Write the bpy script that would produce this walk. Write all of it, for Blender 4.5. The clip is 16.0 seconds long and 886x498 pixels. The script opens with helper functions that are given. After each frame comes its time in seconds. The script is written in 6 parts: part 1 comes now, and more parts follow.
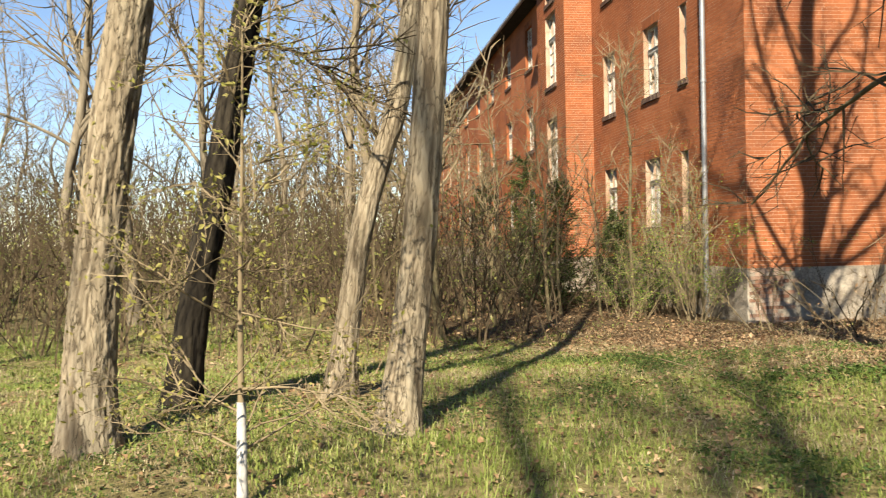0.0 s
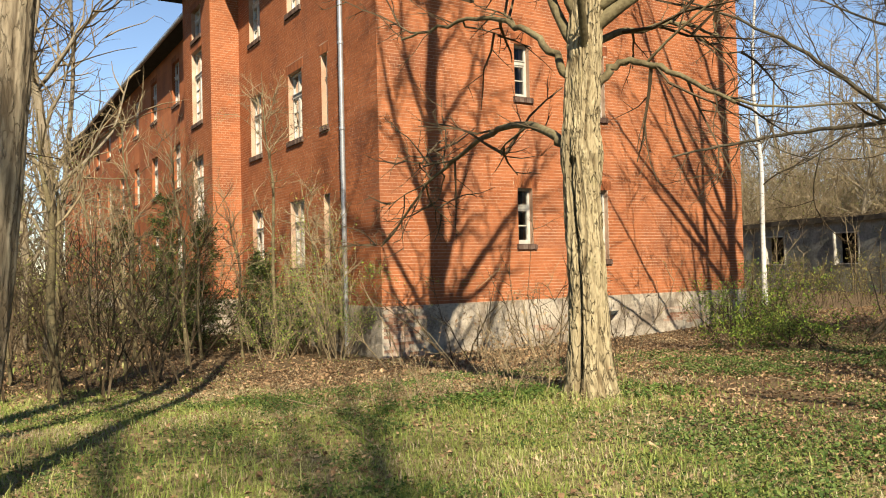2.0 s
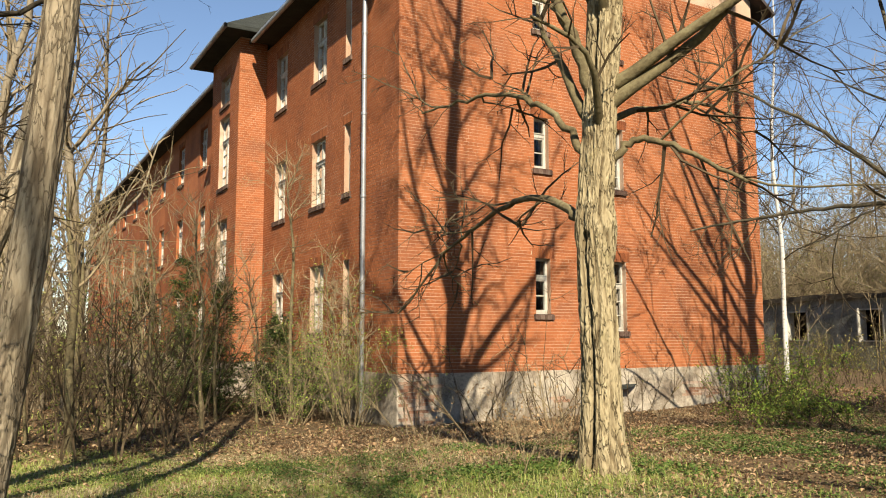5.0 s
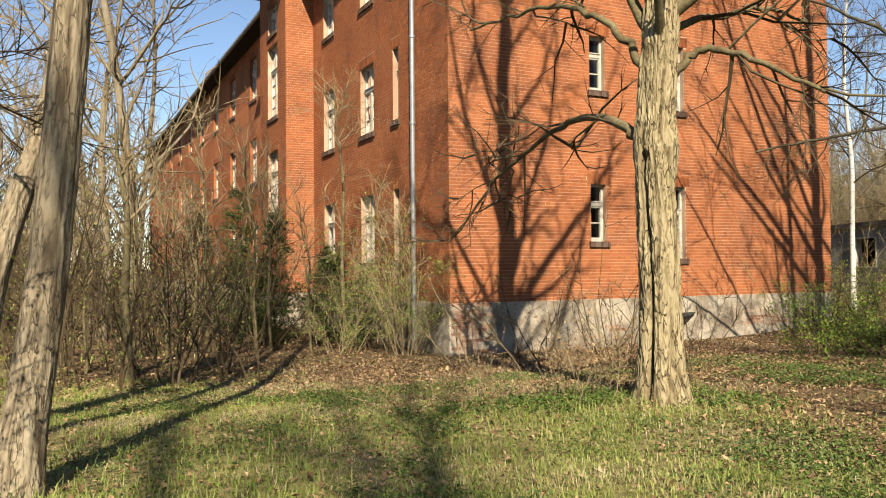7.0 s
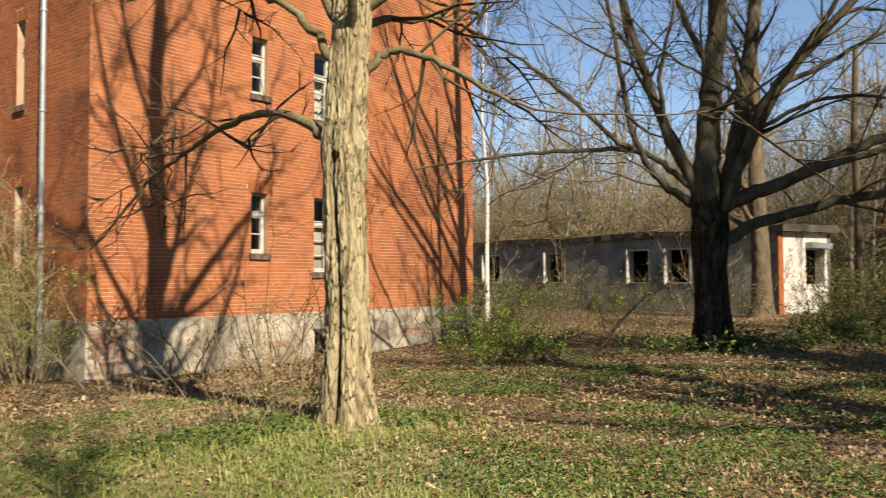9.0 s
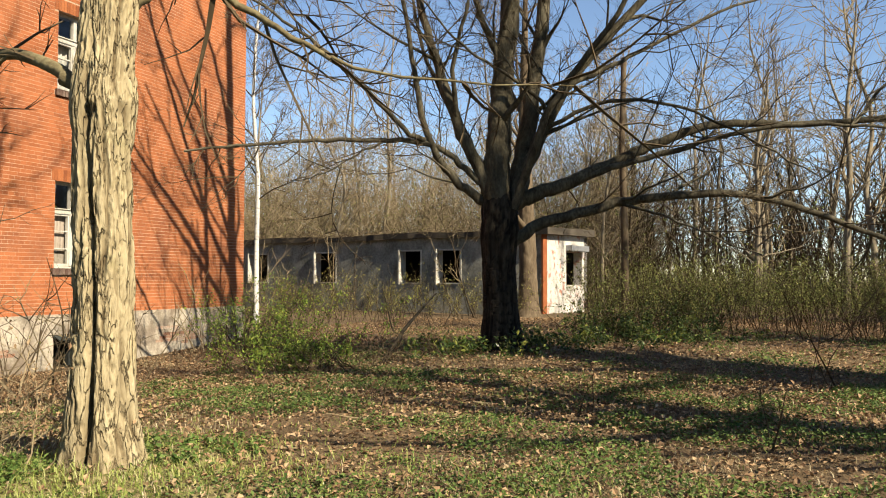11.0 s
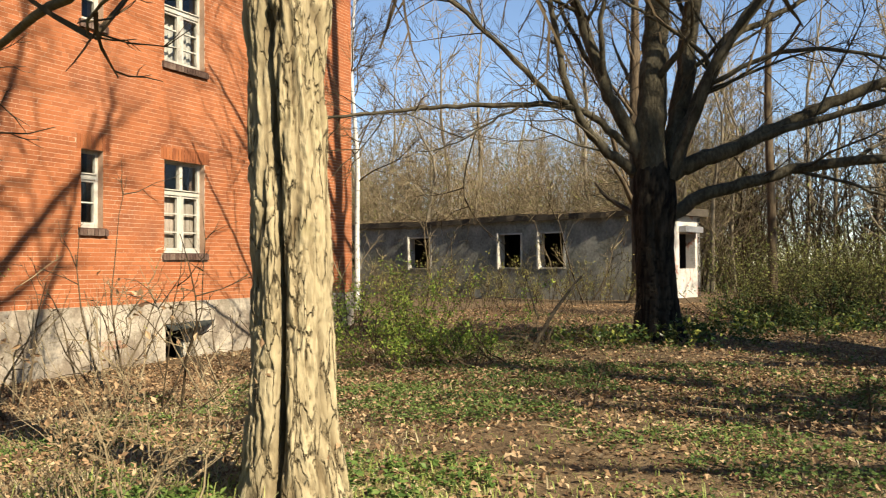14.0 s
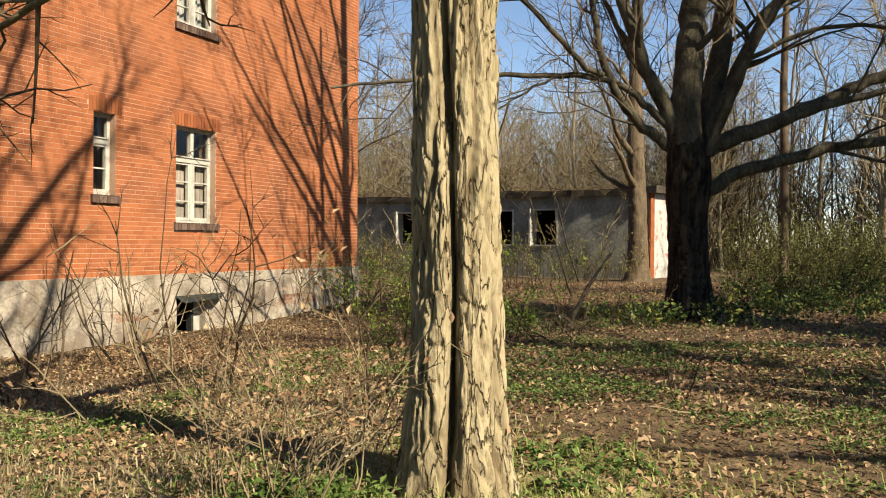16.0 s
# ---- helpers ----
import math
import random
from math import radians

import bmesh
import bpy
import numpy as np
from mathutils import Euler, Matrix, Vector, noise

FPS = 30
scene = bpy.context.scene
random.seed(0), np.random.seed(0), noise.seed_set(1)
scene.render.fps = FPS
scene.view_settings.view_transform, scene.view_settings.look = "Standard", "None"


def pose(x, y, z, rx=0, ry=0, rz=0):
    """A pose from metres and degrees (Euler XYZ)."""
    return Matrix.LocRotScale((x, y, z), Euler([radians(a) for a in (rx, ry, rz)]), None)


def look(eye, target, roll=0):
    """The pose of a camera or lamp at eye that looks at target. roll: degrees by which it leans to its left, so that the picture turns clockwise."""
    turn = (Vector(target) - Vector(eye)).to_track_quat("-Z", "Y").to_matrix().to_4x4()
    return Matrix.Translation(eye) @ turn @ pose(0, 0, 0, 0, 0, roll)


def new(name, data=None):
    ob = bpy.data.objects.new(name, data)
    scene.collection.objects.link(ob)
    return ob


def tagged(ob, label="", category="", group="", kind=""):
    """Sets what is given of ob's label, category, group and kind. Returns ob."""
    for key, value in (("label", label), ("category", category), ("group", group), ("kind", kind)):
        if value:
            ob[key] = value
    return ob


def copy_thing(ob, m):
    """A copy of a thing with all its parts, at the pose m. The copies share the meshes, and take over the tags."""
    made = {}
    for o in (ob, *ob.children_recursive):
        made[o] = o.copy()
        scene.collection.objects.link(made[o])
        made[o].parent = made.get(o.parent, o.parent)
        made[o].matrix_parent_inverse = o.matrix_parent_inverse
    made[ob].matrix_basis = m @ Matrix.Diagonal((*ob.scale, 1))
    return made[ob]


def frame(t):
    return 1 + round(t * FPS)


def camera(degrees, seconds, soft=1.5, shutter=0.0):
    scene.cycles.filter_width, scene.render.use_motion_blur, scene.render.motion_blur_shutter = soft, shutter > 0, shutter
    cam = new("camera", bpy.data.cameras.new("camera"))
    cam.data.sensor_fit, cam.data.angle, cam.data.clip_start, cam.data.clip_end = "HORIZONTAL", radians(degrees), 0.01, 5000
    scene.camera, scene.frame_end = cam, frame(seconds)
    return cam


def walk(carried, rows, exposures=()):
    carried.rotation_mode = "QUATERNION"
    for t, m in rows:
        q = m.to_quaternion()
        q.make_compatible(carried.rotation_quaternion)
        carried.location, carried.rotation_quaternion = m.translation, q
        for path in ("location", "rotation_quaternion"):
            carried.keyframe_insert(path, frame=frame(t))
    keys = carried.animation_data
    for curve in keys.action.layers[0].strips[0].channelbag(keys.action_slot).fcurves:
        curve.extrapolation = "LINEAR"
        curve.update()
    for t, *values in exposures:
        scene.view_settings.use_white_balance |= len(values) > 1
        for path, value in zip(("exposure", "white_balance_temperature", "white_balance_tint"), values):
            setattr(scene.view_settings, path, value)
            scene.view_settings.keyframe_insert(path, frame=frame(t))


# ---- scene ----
cam = camera(57.7, 16.0, soft=1.05, shutter=0.15)
PATH = [
    (0, (-0.157, 0.112, 1.537), (0.093, 2.096, 1.503), -1.3),
    (0.5, (-0.042, 0.087, 1.518), (0.456, 2.023, 1.494), -1.4),
    (1, (0.073, 0.062, 1.528), (0.797, 1.926, 1.526), -1.5),
    (1.5, (0.155, 0.036, 1.53), (1.065, 1.817, 1.559), -1.2),
    (2, (0.203, 0.02, 1.532), (1.237, 1.731, 1.579), -1.4),
    (2.5, (0.192, -0.003, 1.528), (1.23, 1.705, 1.588), -1.4),
    (3, (0.202, -0.023, 1.517), (1.263, 1.671, 1.585), -1.6),
    (3.5, (0.199, -0.026, 1.56), (1.268, 1.662, 1.644), -1.2),
    (3.7, (0.19, -0.013, 1.576), (1.253, 1.677, 1.694), -1.2),
    (5.8, (0.239, -0.131, 1.561), (1.186, 1.618, 1.777), -0.2),
    (6, (0.254, -0.108, 1.569), (1.184, 1.657, 1.703), -1.0),
    (6.5, (0.359, 0.032, 1.562), (1.197, 1.846, 1.65), -1.8),
    (7, (0.424, 0.204, 1.535), (1.297, 2.003, 1.576), -0.5),
    (7.5, (0.441, 0.431, 1.538), (1.453, 2.157, 1.554), -1.5),
    (8, (0.535, 0.669, 1.495), (1.594, 2.365, 1.507), -2.0),
    (8.5, (0.703, 0.931, 1.504), (1.963, 2.484, 1.525), 0.6),
    (9, (0.68, 1.099, 1.5), (2.229, 2.362, 1.573), -0.2),
    (9.5, (0.873, 1.275, 1.467), (2.617, 2.252, 1.523), 0.3),
    (10, (1.132, 1.518, 1.501), (2.927, 2.399, 1.534), 1.2),
    (10.2, (1.208, 1.641, 1.495), (3.02, 2.487, 1.537), 0.8),
    (12.5, (2.241, 2.96, 1.407), (4.104, 3.682, 1.497), 0.0),
    (13, (2.412, 3.27, 1.408), (4.275, 3.991, 1.503), -0.1),
    (13.5, (2.44, 3.526, 1.408), (4.264, 4.345, 1.449), -0.4),
    (14, (2.529, 3.817, 1.366), (4.3, 4.746, 1.409), -0.4),
    (14.5, (2.54, 4.091, 1.367), (4.24, 5.142, 1.423), 0.6),
    (15, (2.456, 4.335, 1.342), (4.218, 5.281, 1.3), -0.6),
    (15.5, (2.485, 4.603, 1.319), (4.28, 5.483, 1.276), -0.1),
    (16, (2.428, 4.869, 1.326), (4.234, 5.728, 1.311), 0.5),
]
walk(cam, [(t, look(eye, target, roll)) for t, eye, target, roll in PATH],
     exposures=((0, 1.46, 6700, 10), (1.2, 1.42, 6850, 10), (3.0, 1.28, 6850, 10), (8.0, 1.26, 6850, 10), (10.2, 1.28, 6850, 10), (11.6, 1.52, 6850, 10),
                (12.6, 1.56, 6850, 10), (14.0, 1.44, 6850, 10), (15.0, 1.32, 6850, 10), (16.0, 1.30, 6850, 10)))

# ---- world and sun ----
SUN_EL, SUN_HEAD = 38.0, 20.6          # elevation; heading that the light travels to, from +y towards +x
world = bpy.data.worlds.new("sky_world")
scene.world = world
world.use_nodes = True
wn = world.node_tree.nodes
wl = world.node_tree.links
sky = wn.new("ShaderNodeTexSky")
sky.sky_type = "NISHITA"
sky.sun_disc = False
sky.sun_elevation = radians(SUN_EL)
sky.sun_rotation = radians(180.0 + SUN_HEAD)
sky.air_density, sky.dust_density, sky.ozone_density = 0.9, 0.0, 2.6
wn["Background"].inputs["Strength"].default_value = 0.068
wl.new(sky.outputs["Color"], wn["Background"].inputs["Color"])
sun = new("sun", bpy.data.lights.new("sun", "SUN"))
sun.data.energy = 5.2
sun.data.angle = radians(0.53)
sun.data.color = (1.0, 0.90, 0.73)
ce = math.cos(radians(SUN_EL))
sun_way = Vector((math.sin(radians(SUN_HEAD)) * ce, math.cos(radians(SUN_HEAD)) * ce, -math.sin(radians(SUN_EL))))
sun.matrix_world = look((-20, -40, 40), Vector((-20, -40, 40)) + sun_way)
scene.view_settings.exposure = 1.10


# ---- materials ----
def material(name, rough=0.8, spec=0.3):
    m = bpy.data.materials.new(name)
    m.use_nodes = True
    b = m.node_tree.nodes["Principled BSDF"]
    b.inputs["Roughness"].default_value = rough
    b.inputs["Specular IOR Level"].default_value = spec
    return m, m.node_tree.nodes, m.node_tree.links, b


def ramp(nodes, stops):
    r = nodes.new("ShaderNodeValToRGB")
    e = r.color_ramp.elements
    while len(e) < len(stops):
        e.new(0.5)
    for el, (p, c) in zip(e, stops):
        el.position, el.color = p, (*c, 1)
    return r


def surface(name, stops, scale=4.0, stretch=(1, 1, 1), fine=40.0, rough=0.85, bump=0.3, bump_scale=None, island=0.0, random_ob=0.0,
            stains=None, spec=0.12, coords="Object", distance=0.02):
    """Two scales of noise through a colour ramp, a bump, and if asked a variation by island or object and large stains."""
    m, n, l, b = material(name, rough, spec)
    tc = n.new("ShaderNodeTexCoord")
    mp = n.new("ShaderNodeMapping")
    mp.inputs["Scale"].default_value = stretch
    l.new(tc.outputs[coords], mp.inputs["Vector"])
    big, small = n.new("ShaderNodeTexNoise"), n.new("ShaderNodeTexNoise")
    big.inputs["Scale"].default_value, big.inputs["Detail"].default_value = scale, 6
    small.inputs["Scale"].default_value, small.inputs["Detail"].default_value = fine, 4
    for x in (big, small):
        l.new(mp.outputs[0], x.inputs["Vector"])
    mix = n.new("ShaderNodeMath")
    mix.operation = "MULTIPLY_ADD"
    l.new(small.outputs["Fac"], mix.inputs[0])
    mix.inputs[1].default_value = 0.4
    sub = n.new("ShaderNodeMath")
    sub.operation = "MULTIPLY"
    l.new(big.outputs["Fac"], sub.inputs[0])
    sub.inputs[1].default_value = 0.6
    l.new(sub.outputs[0], mix.inputs[2])
    value = mix.outputs[0]
    for amount, node, out in ((island, "ShaderNodeNewGeometry", "Random Per Island"), (random_ob, "ShaderNodeObjectInfo", "Random")):
        if amount:
            g = n.new(node)
            a = n.new("ShaderNodeMath")
            a.operation = "MULTIPLY_ADD"
            l.new(g.outputs[out], a.inputs[0])
            a.inputs[1].default_value = amount
            l.new(value, a.inputs[2])
            s = n.new("ShaderNodeMath")
            s.operation = "SUBTRACT"
            l.new(a.outputs[0], s.inputs[0])
            s.inputs[1].default_value = amount / 2
            value = s.outputs[0]
    r = ramp(n, stops)
    l.new(value, r.inputs["Fac"])
    colour = r.outputs["Color"]
    if stains:
        st_scale, st_colour, lo, hi, most = stains
        t = n.new("ShaderNodeTexNoise")
        t.inputs["Scale"].default_value, t.inputs["Detail"].default_value = st_scale, 8
        t.inputs["Roughness"].default_value = 0.65
        l.new(tc.outputs[coords], t.inputs["Vector"])
        rr = ramp(n, [(lo, (0, 0, 0)), (hi, (most, most, most))])
        l.new(t.outputs["Fac"], rr.inputs["Fac"])
        mx = n.new("ShaderNodeMix")
        mx.data_type = "RGBA"
        l.new(rr.outputs["Color"], mx.inputs[0])
        l.new(colour, mx.inputs[6])
        mx.inputs[7].default_value = (*st_colour, 1)
        colour = mx.outputs[2]
    l.new(colour, b.inputs["Base Color"])
    if bump:
        bt = n.new("ShaderNodeTexNoise")
        bt.inputs["Scale"].default_value, bt.inputs["Detail"].default_value = bump_scale or fine, 6
        l.new(mp.outputs[0], bt.inputs["Vector"])
        bp = n.new("ShaderNodeBump")
        bp.inputs["Strength"].default_value, bp.inputs["Distance"].default_value = bump, distance
        l.new(bt.outputs["Fac"], bp.inputs["Height"])
        l.new(bp.outputs[0], b.inputs["Normal"])
    return m


def leaf_material(name, stops, rough=0.5, through_light=0.3, coords="Object", scale=3.0, island=0.7):
    m = surface(name, stops, scale=scale, fine=25.0, rough=rough, bump=0, island=island, coords=coords)
    n, l = m.node_tree.nodes, m.node_tree.links
    b, out = n["Principled BSDF"], n["Material Output"]
    t = n.new("ShaderNodeBsdfTranslucent")
    src = b.inputs["Base Color"].links[0].from_socket
    l.new(src, t.inputs["Color"])
    mx = n.new("ShaderNodeMixShader")
    mx.inputs[0].default_value = through_light
    l.new(b.outputs[0], mx.inputs[1])
    l.new(t.outputs[0], mx.inputs[2])
    l.new(mx.outputs[0], out.inputs["Surface"])
    return m


M = {}
M["brick"] = surface("orange_red_brick", [(0.22, (0.1457, 0.0470, 0.0215)), (0.40, (0.2324, 0.0769, 0.0305)), (0.58, (0.2878, 0.0994, 0.0402)), (0.8, (0.3468, 0.1358, 0.0624))],
                     scale=0.7, fine=60, bump=0.35, island=0.21, random_ob=0.0, rough=0.9, stains=(0.8, (0.1088, 0.0422, 0.0258), 0.50, 0.70, 0.6), distance=0.006)
M["brick_one"] = surface("orange_red_brick_single", [(0.22, (0.1457, 0.0470, 0.0215)), (0.40, (0.2324, 0.0769, 0.0305)), (0.58, (0.2878, 0.0994, 0.0402)), (0.8, (0.3468, 0.1358, 0.0624))],
                         scale=0.7, fine=60, bump=0.35, random_ob=0.21, rough=0.9, stains=(0.8, (0.1088, 0.0422, 0.0258), 0.50, 0.70, 0.6), distance=0.006)
M["old_brick"] = surface("whitewashed_old_brick", [(0.25, (0.102, 0.0476, 0.0306)), (0.42, (0.1836, 0.0952, 0.0612)), (0.58, (0.2856, 0.204, 0.1496)), (0.8, (0.3944, 0.3468, 0.2924))], scale=2.5, fine=40, bump=0.5, random_ob=0.3, rough=0.95)
M["mortar"] = surface("weathered_mortar", [(0.3, (0.204, 0.1088, 0.0646)), (0.5, (0.3536, 0.238, 0.1632)), (0.72, (0.4488, 0.3604, 0.2788))], scale=1.5, fine=90, bump=0.3, rough=0.95)
M["plinth"] = surface("flaking_plinth_render", [(0.28, (0.0884, 0.0748, 0.0578)), (0.42, (0.2108, 0.1836, 0.1428)), (0.56, (0.3332, 0.2924, 0.2312)), (0.78, (0.4216, 0.3808, 0.306))],
                      scale=1.6, fine=22, bump=0.6, rough=0.95, stains=(1.5, (0.1156, 0.0884, 0.0646), 0.47, 0.60, 0.8), distance=0.02)
M["lintel"] = surface("dark_brick_lintel", [(0.3, (0.1292, 0.0422, 0.0197)), (0.55, (0.2108, 0.0694, 0.0272)), (0.8, (0.2924, 0.1054, 0.0408))], scale=3, fine=50, island=0.3, bump=0.3, rough=0.9)
M["sill"] = surface("weathered_dark_sill", [(0.3, (0.0476, 0.0272, 0.0204)), (0.55, (0.0952, 0.0612, 0.0476)), (0.8, (0.1632, 0.1224, 0.0952))], scale=5, fine=50, island=0.3, bump=0.4, rough=0.9)
M["paint"] = surface("peeling_white_paint", [(0.25, (0.136, 0.1156, 0.0884)), (0.42, (0.3128, 0.2924, 0.2448)), (0.7, (0.4896, 0.4692, 0.4148))], scale=9, stretch=(1, 1, 0.3), fine=60, bump=0.3, rough=0.6, spec=0.4)
M["board"] = surface("grey_weathered_board", [(0.3, (0.136, 0.1088, 0.0816)), (0.5, (0.2584, 0.2176, 0.1768)), (0.75, (0.374, 0.3332, 0.2856))], scale=4, stretch=(6, 6, 0.5), fine=20, bump=0.4)
M["curtain"] = surface("grimy_curtain", [(0.3, (0.2448, 0.2244, 0.1836)), (0.6, (0.4216, 0.4012, 0.3536)), (0.8, (0.5032, 0.4896, 0.4488))], scale=2, stretch=(8, 8, 0.4), fine=12, bump=0.5)
M["zinc"] = surface("weathered_zinc", [(0.3, (0.1904, 0.1972, 0.204)), (0.6, (0.34, 0.3468, 0.3536)), (0.8, (0.4216, 0.4284, 0.4284))], scale=3, fine=30, bump=0.15, rough=0.42, spec=0.5)
M["zinc"].node_tree.nodes["Principled BSDF"].inputs["Metallic"].default_value = 0.55
M["rooftile"] = surface("dark_roof", [(0.3, (0.0238, 0.0204, 0.019)), (0.6, (0.0544, 0.0442, 0.0408)), (0.8, (0.0884, 0.068, 0.0612))], scale=2, fine=30, bump=0.5)
M["eave"] = surface("tarred_eave_boards", [(0.3, (0.0136, 0.0163, 0.015)), (0.6, (0.034, 0.0374, 0.034)), (0.8, (0.0612, 0.0612, 0.0544))], scale=3, stretch=(1, 1, 6), fine=30, bump=0.3)
# dimness of the rooms is put into this plaster's colour
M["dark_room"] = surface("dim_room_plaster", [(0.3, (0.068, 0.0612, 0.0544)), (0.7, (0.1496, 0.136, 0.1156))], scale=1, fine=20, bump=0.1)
# near-black, standing in for the lack of light inside cellar and annex
M["deep_shade"] = surface("deep_shade_plaster", [(0.3, (0.0102, 0.0095, 0.0088)), (0.7, (0.034, 0.0306, 0.0272))], scale=1, fine=20, bump=0.1)
M["annex"] = surface("grey_render", [(0.28, (0.068, 0.068, 0.0544)), (0.44, (0.1632, 0.1632, 0.136)), (0.58, (0.2584, 0.255, 0.2176)), (0.78, (0.3808, 0.3672, 0.3196))], scale=1.1, fine=9, bump=0.35,
                     stains=(1.3, (0.0952, 0.085, 0.0748), 0.5, 0.72, 0.6))
M["annex_white"] = surface("peeling_white_wall", [(0.3, (0.204, 0.1836, 0.1496)), (0.46, (0.3944, 0.374, 0.3332)), (0.75, (0.5168, 0.5032, 0.4692))], scale=2.5, fine=25, bump=0.4,
                           stains=(2.5, (0.272, 0.0816, 0.0408), 0.54, 0.62, 0.8))
M["bitumen"] = surface("bitumen_roof", [(0.3, (0.034, 0.0272, 0.0204)), (0.6, (0.068, 0.0578, 0.0442)), (0.85, (0.1292, 0.102, 0.0748))], scale=1.2, fine=20, bump=0.6)

# glass with a little dirt
gm, gn, gl, gb = material("old_window_glass", 0.06, 0.5)
gb.inputs["Base Color"].default_value = (0.035, 0.04, 0.045, 1)
gb.inputs["Roughness"].default_value = 0.08
gt = gn.new("ShaderNodeBsdfTransparent")
gt.inputs["Color"].default_value = (0.75, 0.78, 0.78, 1)
gg = gn.new("ShaderNodeBsdfGlossy")
gg.inputs["Roughness"].default_value = 0.05
fr = gn.new("ShaderNodeFresnel")
fr.inputs["IOR"].default_value = 1.55
mx1 = gn.new("ShaderNodeMixShader")
gl.new(fr.outputs[0], mx1.inputs[0])
gl.new(gt.outputs[0], mx1.inputs[1])
gl.new(gg.outputs[0], mx1.inputs[2])
gl.new(mx1.outputs[0], gn["Material Output"].inputs["Surface"])
M["glass"] = gm

M["bark_grey"] = surface("sunlit_grey_bark", [(0.25, (0.102, 0.0782, 0.051)), (0.45, (0.2448, 0.2006, 0.136)), (0.6, (0.3196, 0.272, 0.1904)), (0.8, (0.3876, 0.34, 0.2516))],
                         scale=5, stretch=(1, 1, 0.22), fine=26, bump=0.9, rough=0.95, distance=0.03, stains=(1.8, (0.136, 0.1496, 0.0612), 0.56, 0.78, 0.35))
M["bark_robinia"] = surface("furrowed_pale_bark", [(0.22, (0.0857, 0.0643, 0.0367)), (0.40, (0.2264, 0.1836, 0.1071)), (0.56, (0.3060, 0.2540, 0.1530)), (0.8, (0.3672, 0.3152, 0.2050))],
                            scale=6, stretch=(1, 1, 0.35), fine=34, bump=0.9, rough=0.95, distance=0.02, stains=(2.4, (0.204, 0.1972, 0.068), 0.55, 0.78, 0.4))
# trunk shade of the big tree and a leaning one is in this colour
M["bark_shaded"] = surface("dark_shaded_bark", [(0.3, (0.0095, 0.0075, 0.0054)), (0.5, (0.0272, 0.0224, 0.0156)), (0.7, (0.0578, 0.0476, 0.0326)), (0.9, (0.102, 0.085, 0.0612))],
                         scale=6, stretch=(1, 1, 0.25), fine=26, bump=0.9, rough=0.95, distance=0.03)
# the big tree's sunlit limbs, lighter than its shaded trunk
M["bark_lit_limb"] = surface("grey_brown_limb_bark", [(0.3, (0.017, 0.0143, 0.0088)), (0.5, (0.0578, 0.0496, 0.032)), (0.75, (0.136, 0.119, 0.0816))], scale=5, stretch=(1, 1, 0.5), fine=24, bump=0.7)
M["bark_brown"] = surface("brown_wood_bark", [(0.3, (0.0408, 0.0292, 0.0184)), (0.5, (0.0884, 0.0653, 0.0408)), (0.75, (0.1564, 0.1224, 0.0816))], scale=4, stretch=(1, 1, 0.3), fine=18, bump=0.6)
M["bark_wood"] = surface("pale_grey_woodland_bark", [(0.3, (0.0748, 0.0598, 0.0394)), (0.5, (0.1598, 0.1326, 0.0918)), (0.75, (0.272, 0.2346, 0.17))], scale=4, stretch=(1, 1, 0.3), fine=18, bump=0.6)
M["bark_limb"] = surface("mossy_limb_bark", [(0.3, (0.0476, 0.0374, 0.0204)), (0.5, (0.1088, 0.0884, 0.0476)), (0.75, (0.1904, 0.17, 0.0952))], scale=4, fine=26, bump=0.6)


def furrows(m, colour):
    """Darkens the furrows between the bark plates: brown cork, with crevice shade put into the colour."""
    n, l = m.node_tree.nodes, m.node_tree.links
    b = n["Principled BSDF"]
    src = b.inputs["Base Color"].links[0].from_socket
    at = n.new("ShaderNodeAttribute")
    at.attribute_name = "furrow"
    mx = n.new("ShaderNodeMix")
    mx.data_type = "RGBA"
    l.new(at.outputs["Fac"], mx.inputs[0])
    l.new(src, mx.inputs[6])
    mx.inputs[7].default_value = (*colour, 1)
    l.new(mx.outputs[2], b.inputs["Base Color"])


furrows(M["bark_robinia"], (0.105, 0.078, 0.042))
# near-black: shade of the furrows rather than cork
furrows(M["bark_shaded"], (0.0034, 0.0027, 0.002))
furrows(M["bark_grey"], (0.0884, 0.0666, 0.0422))


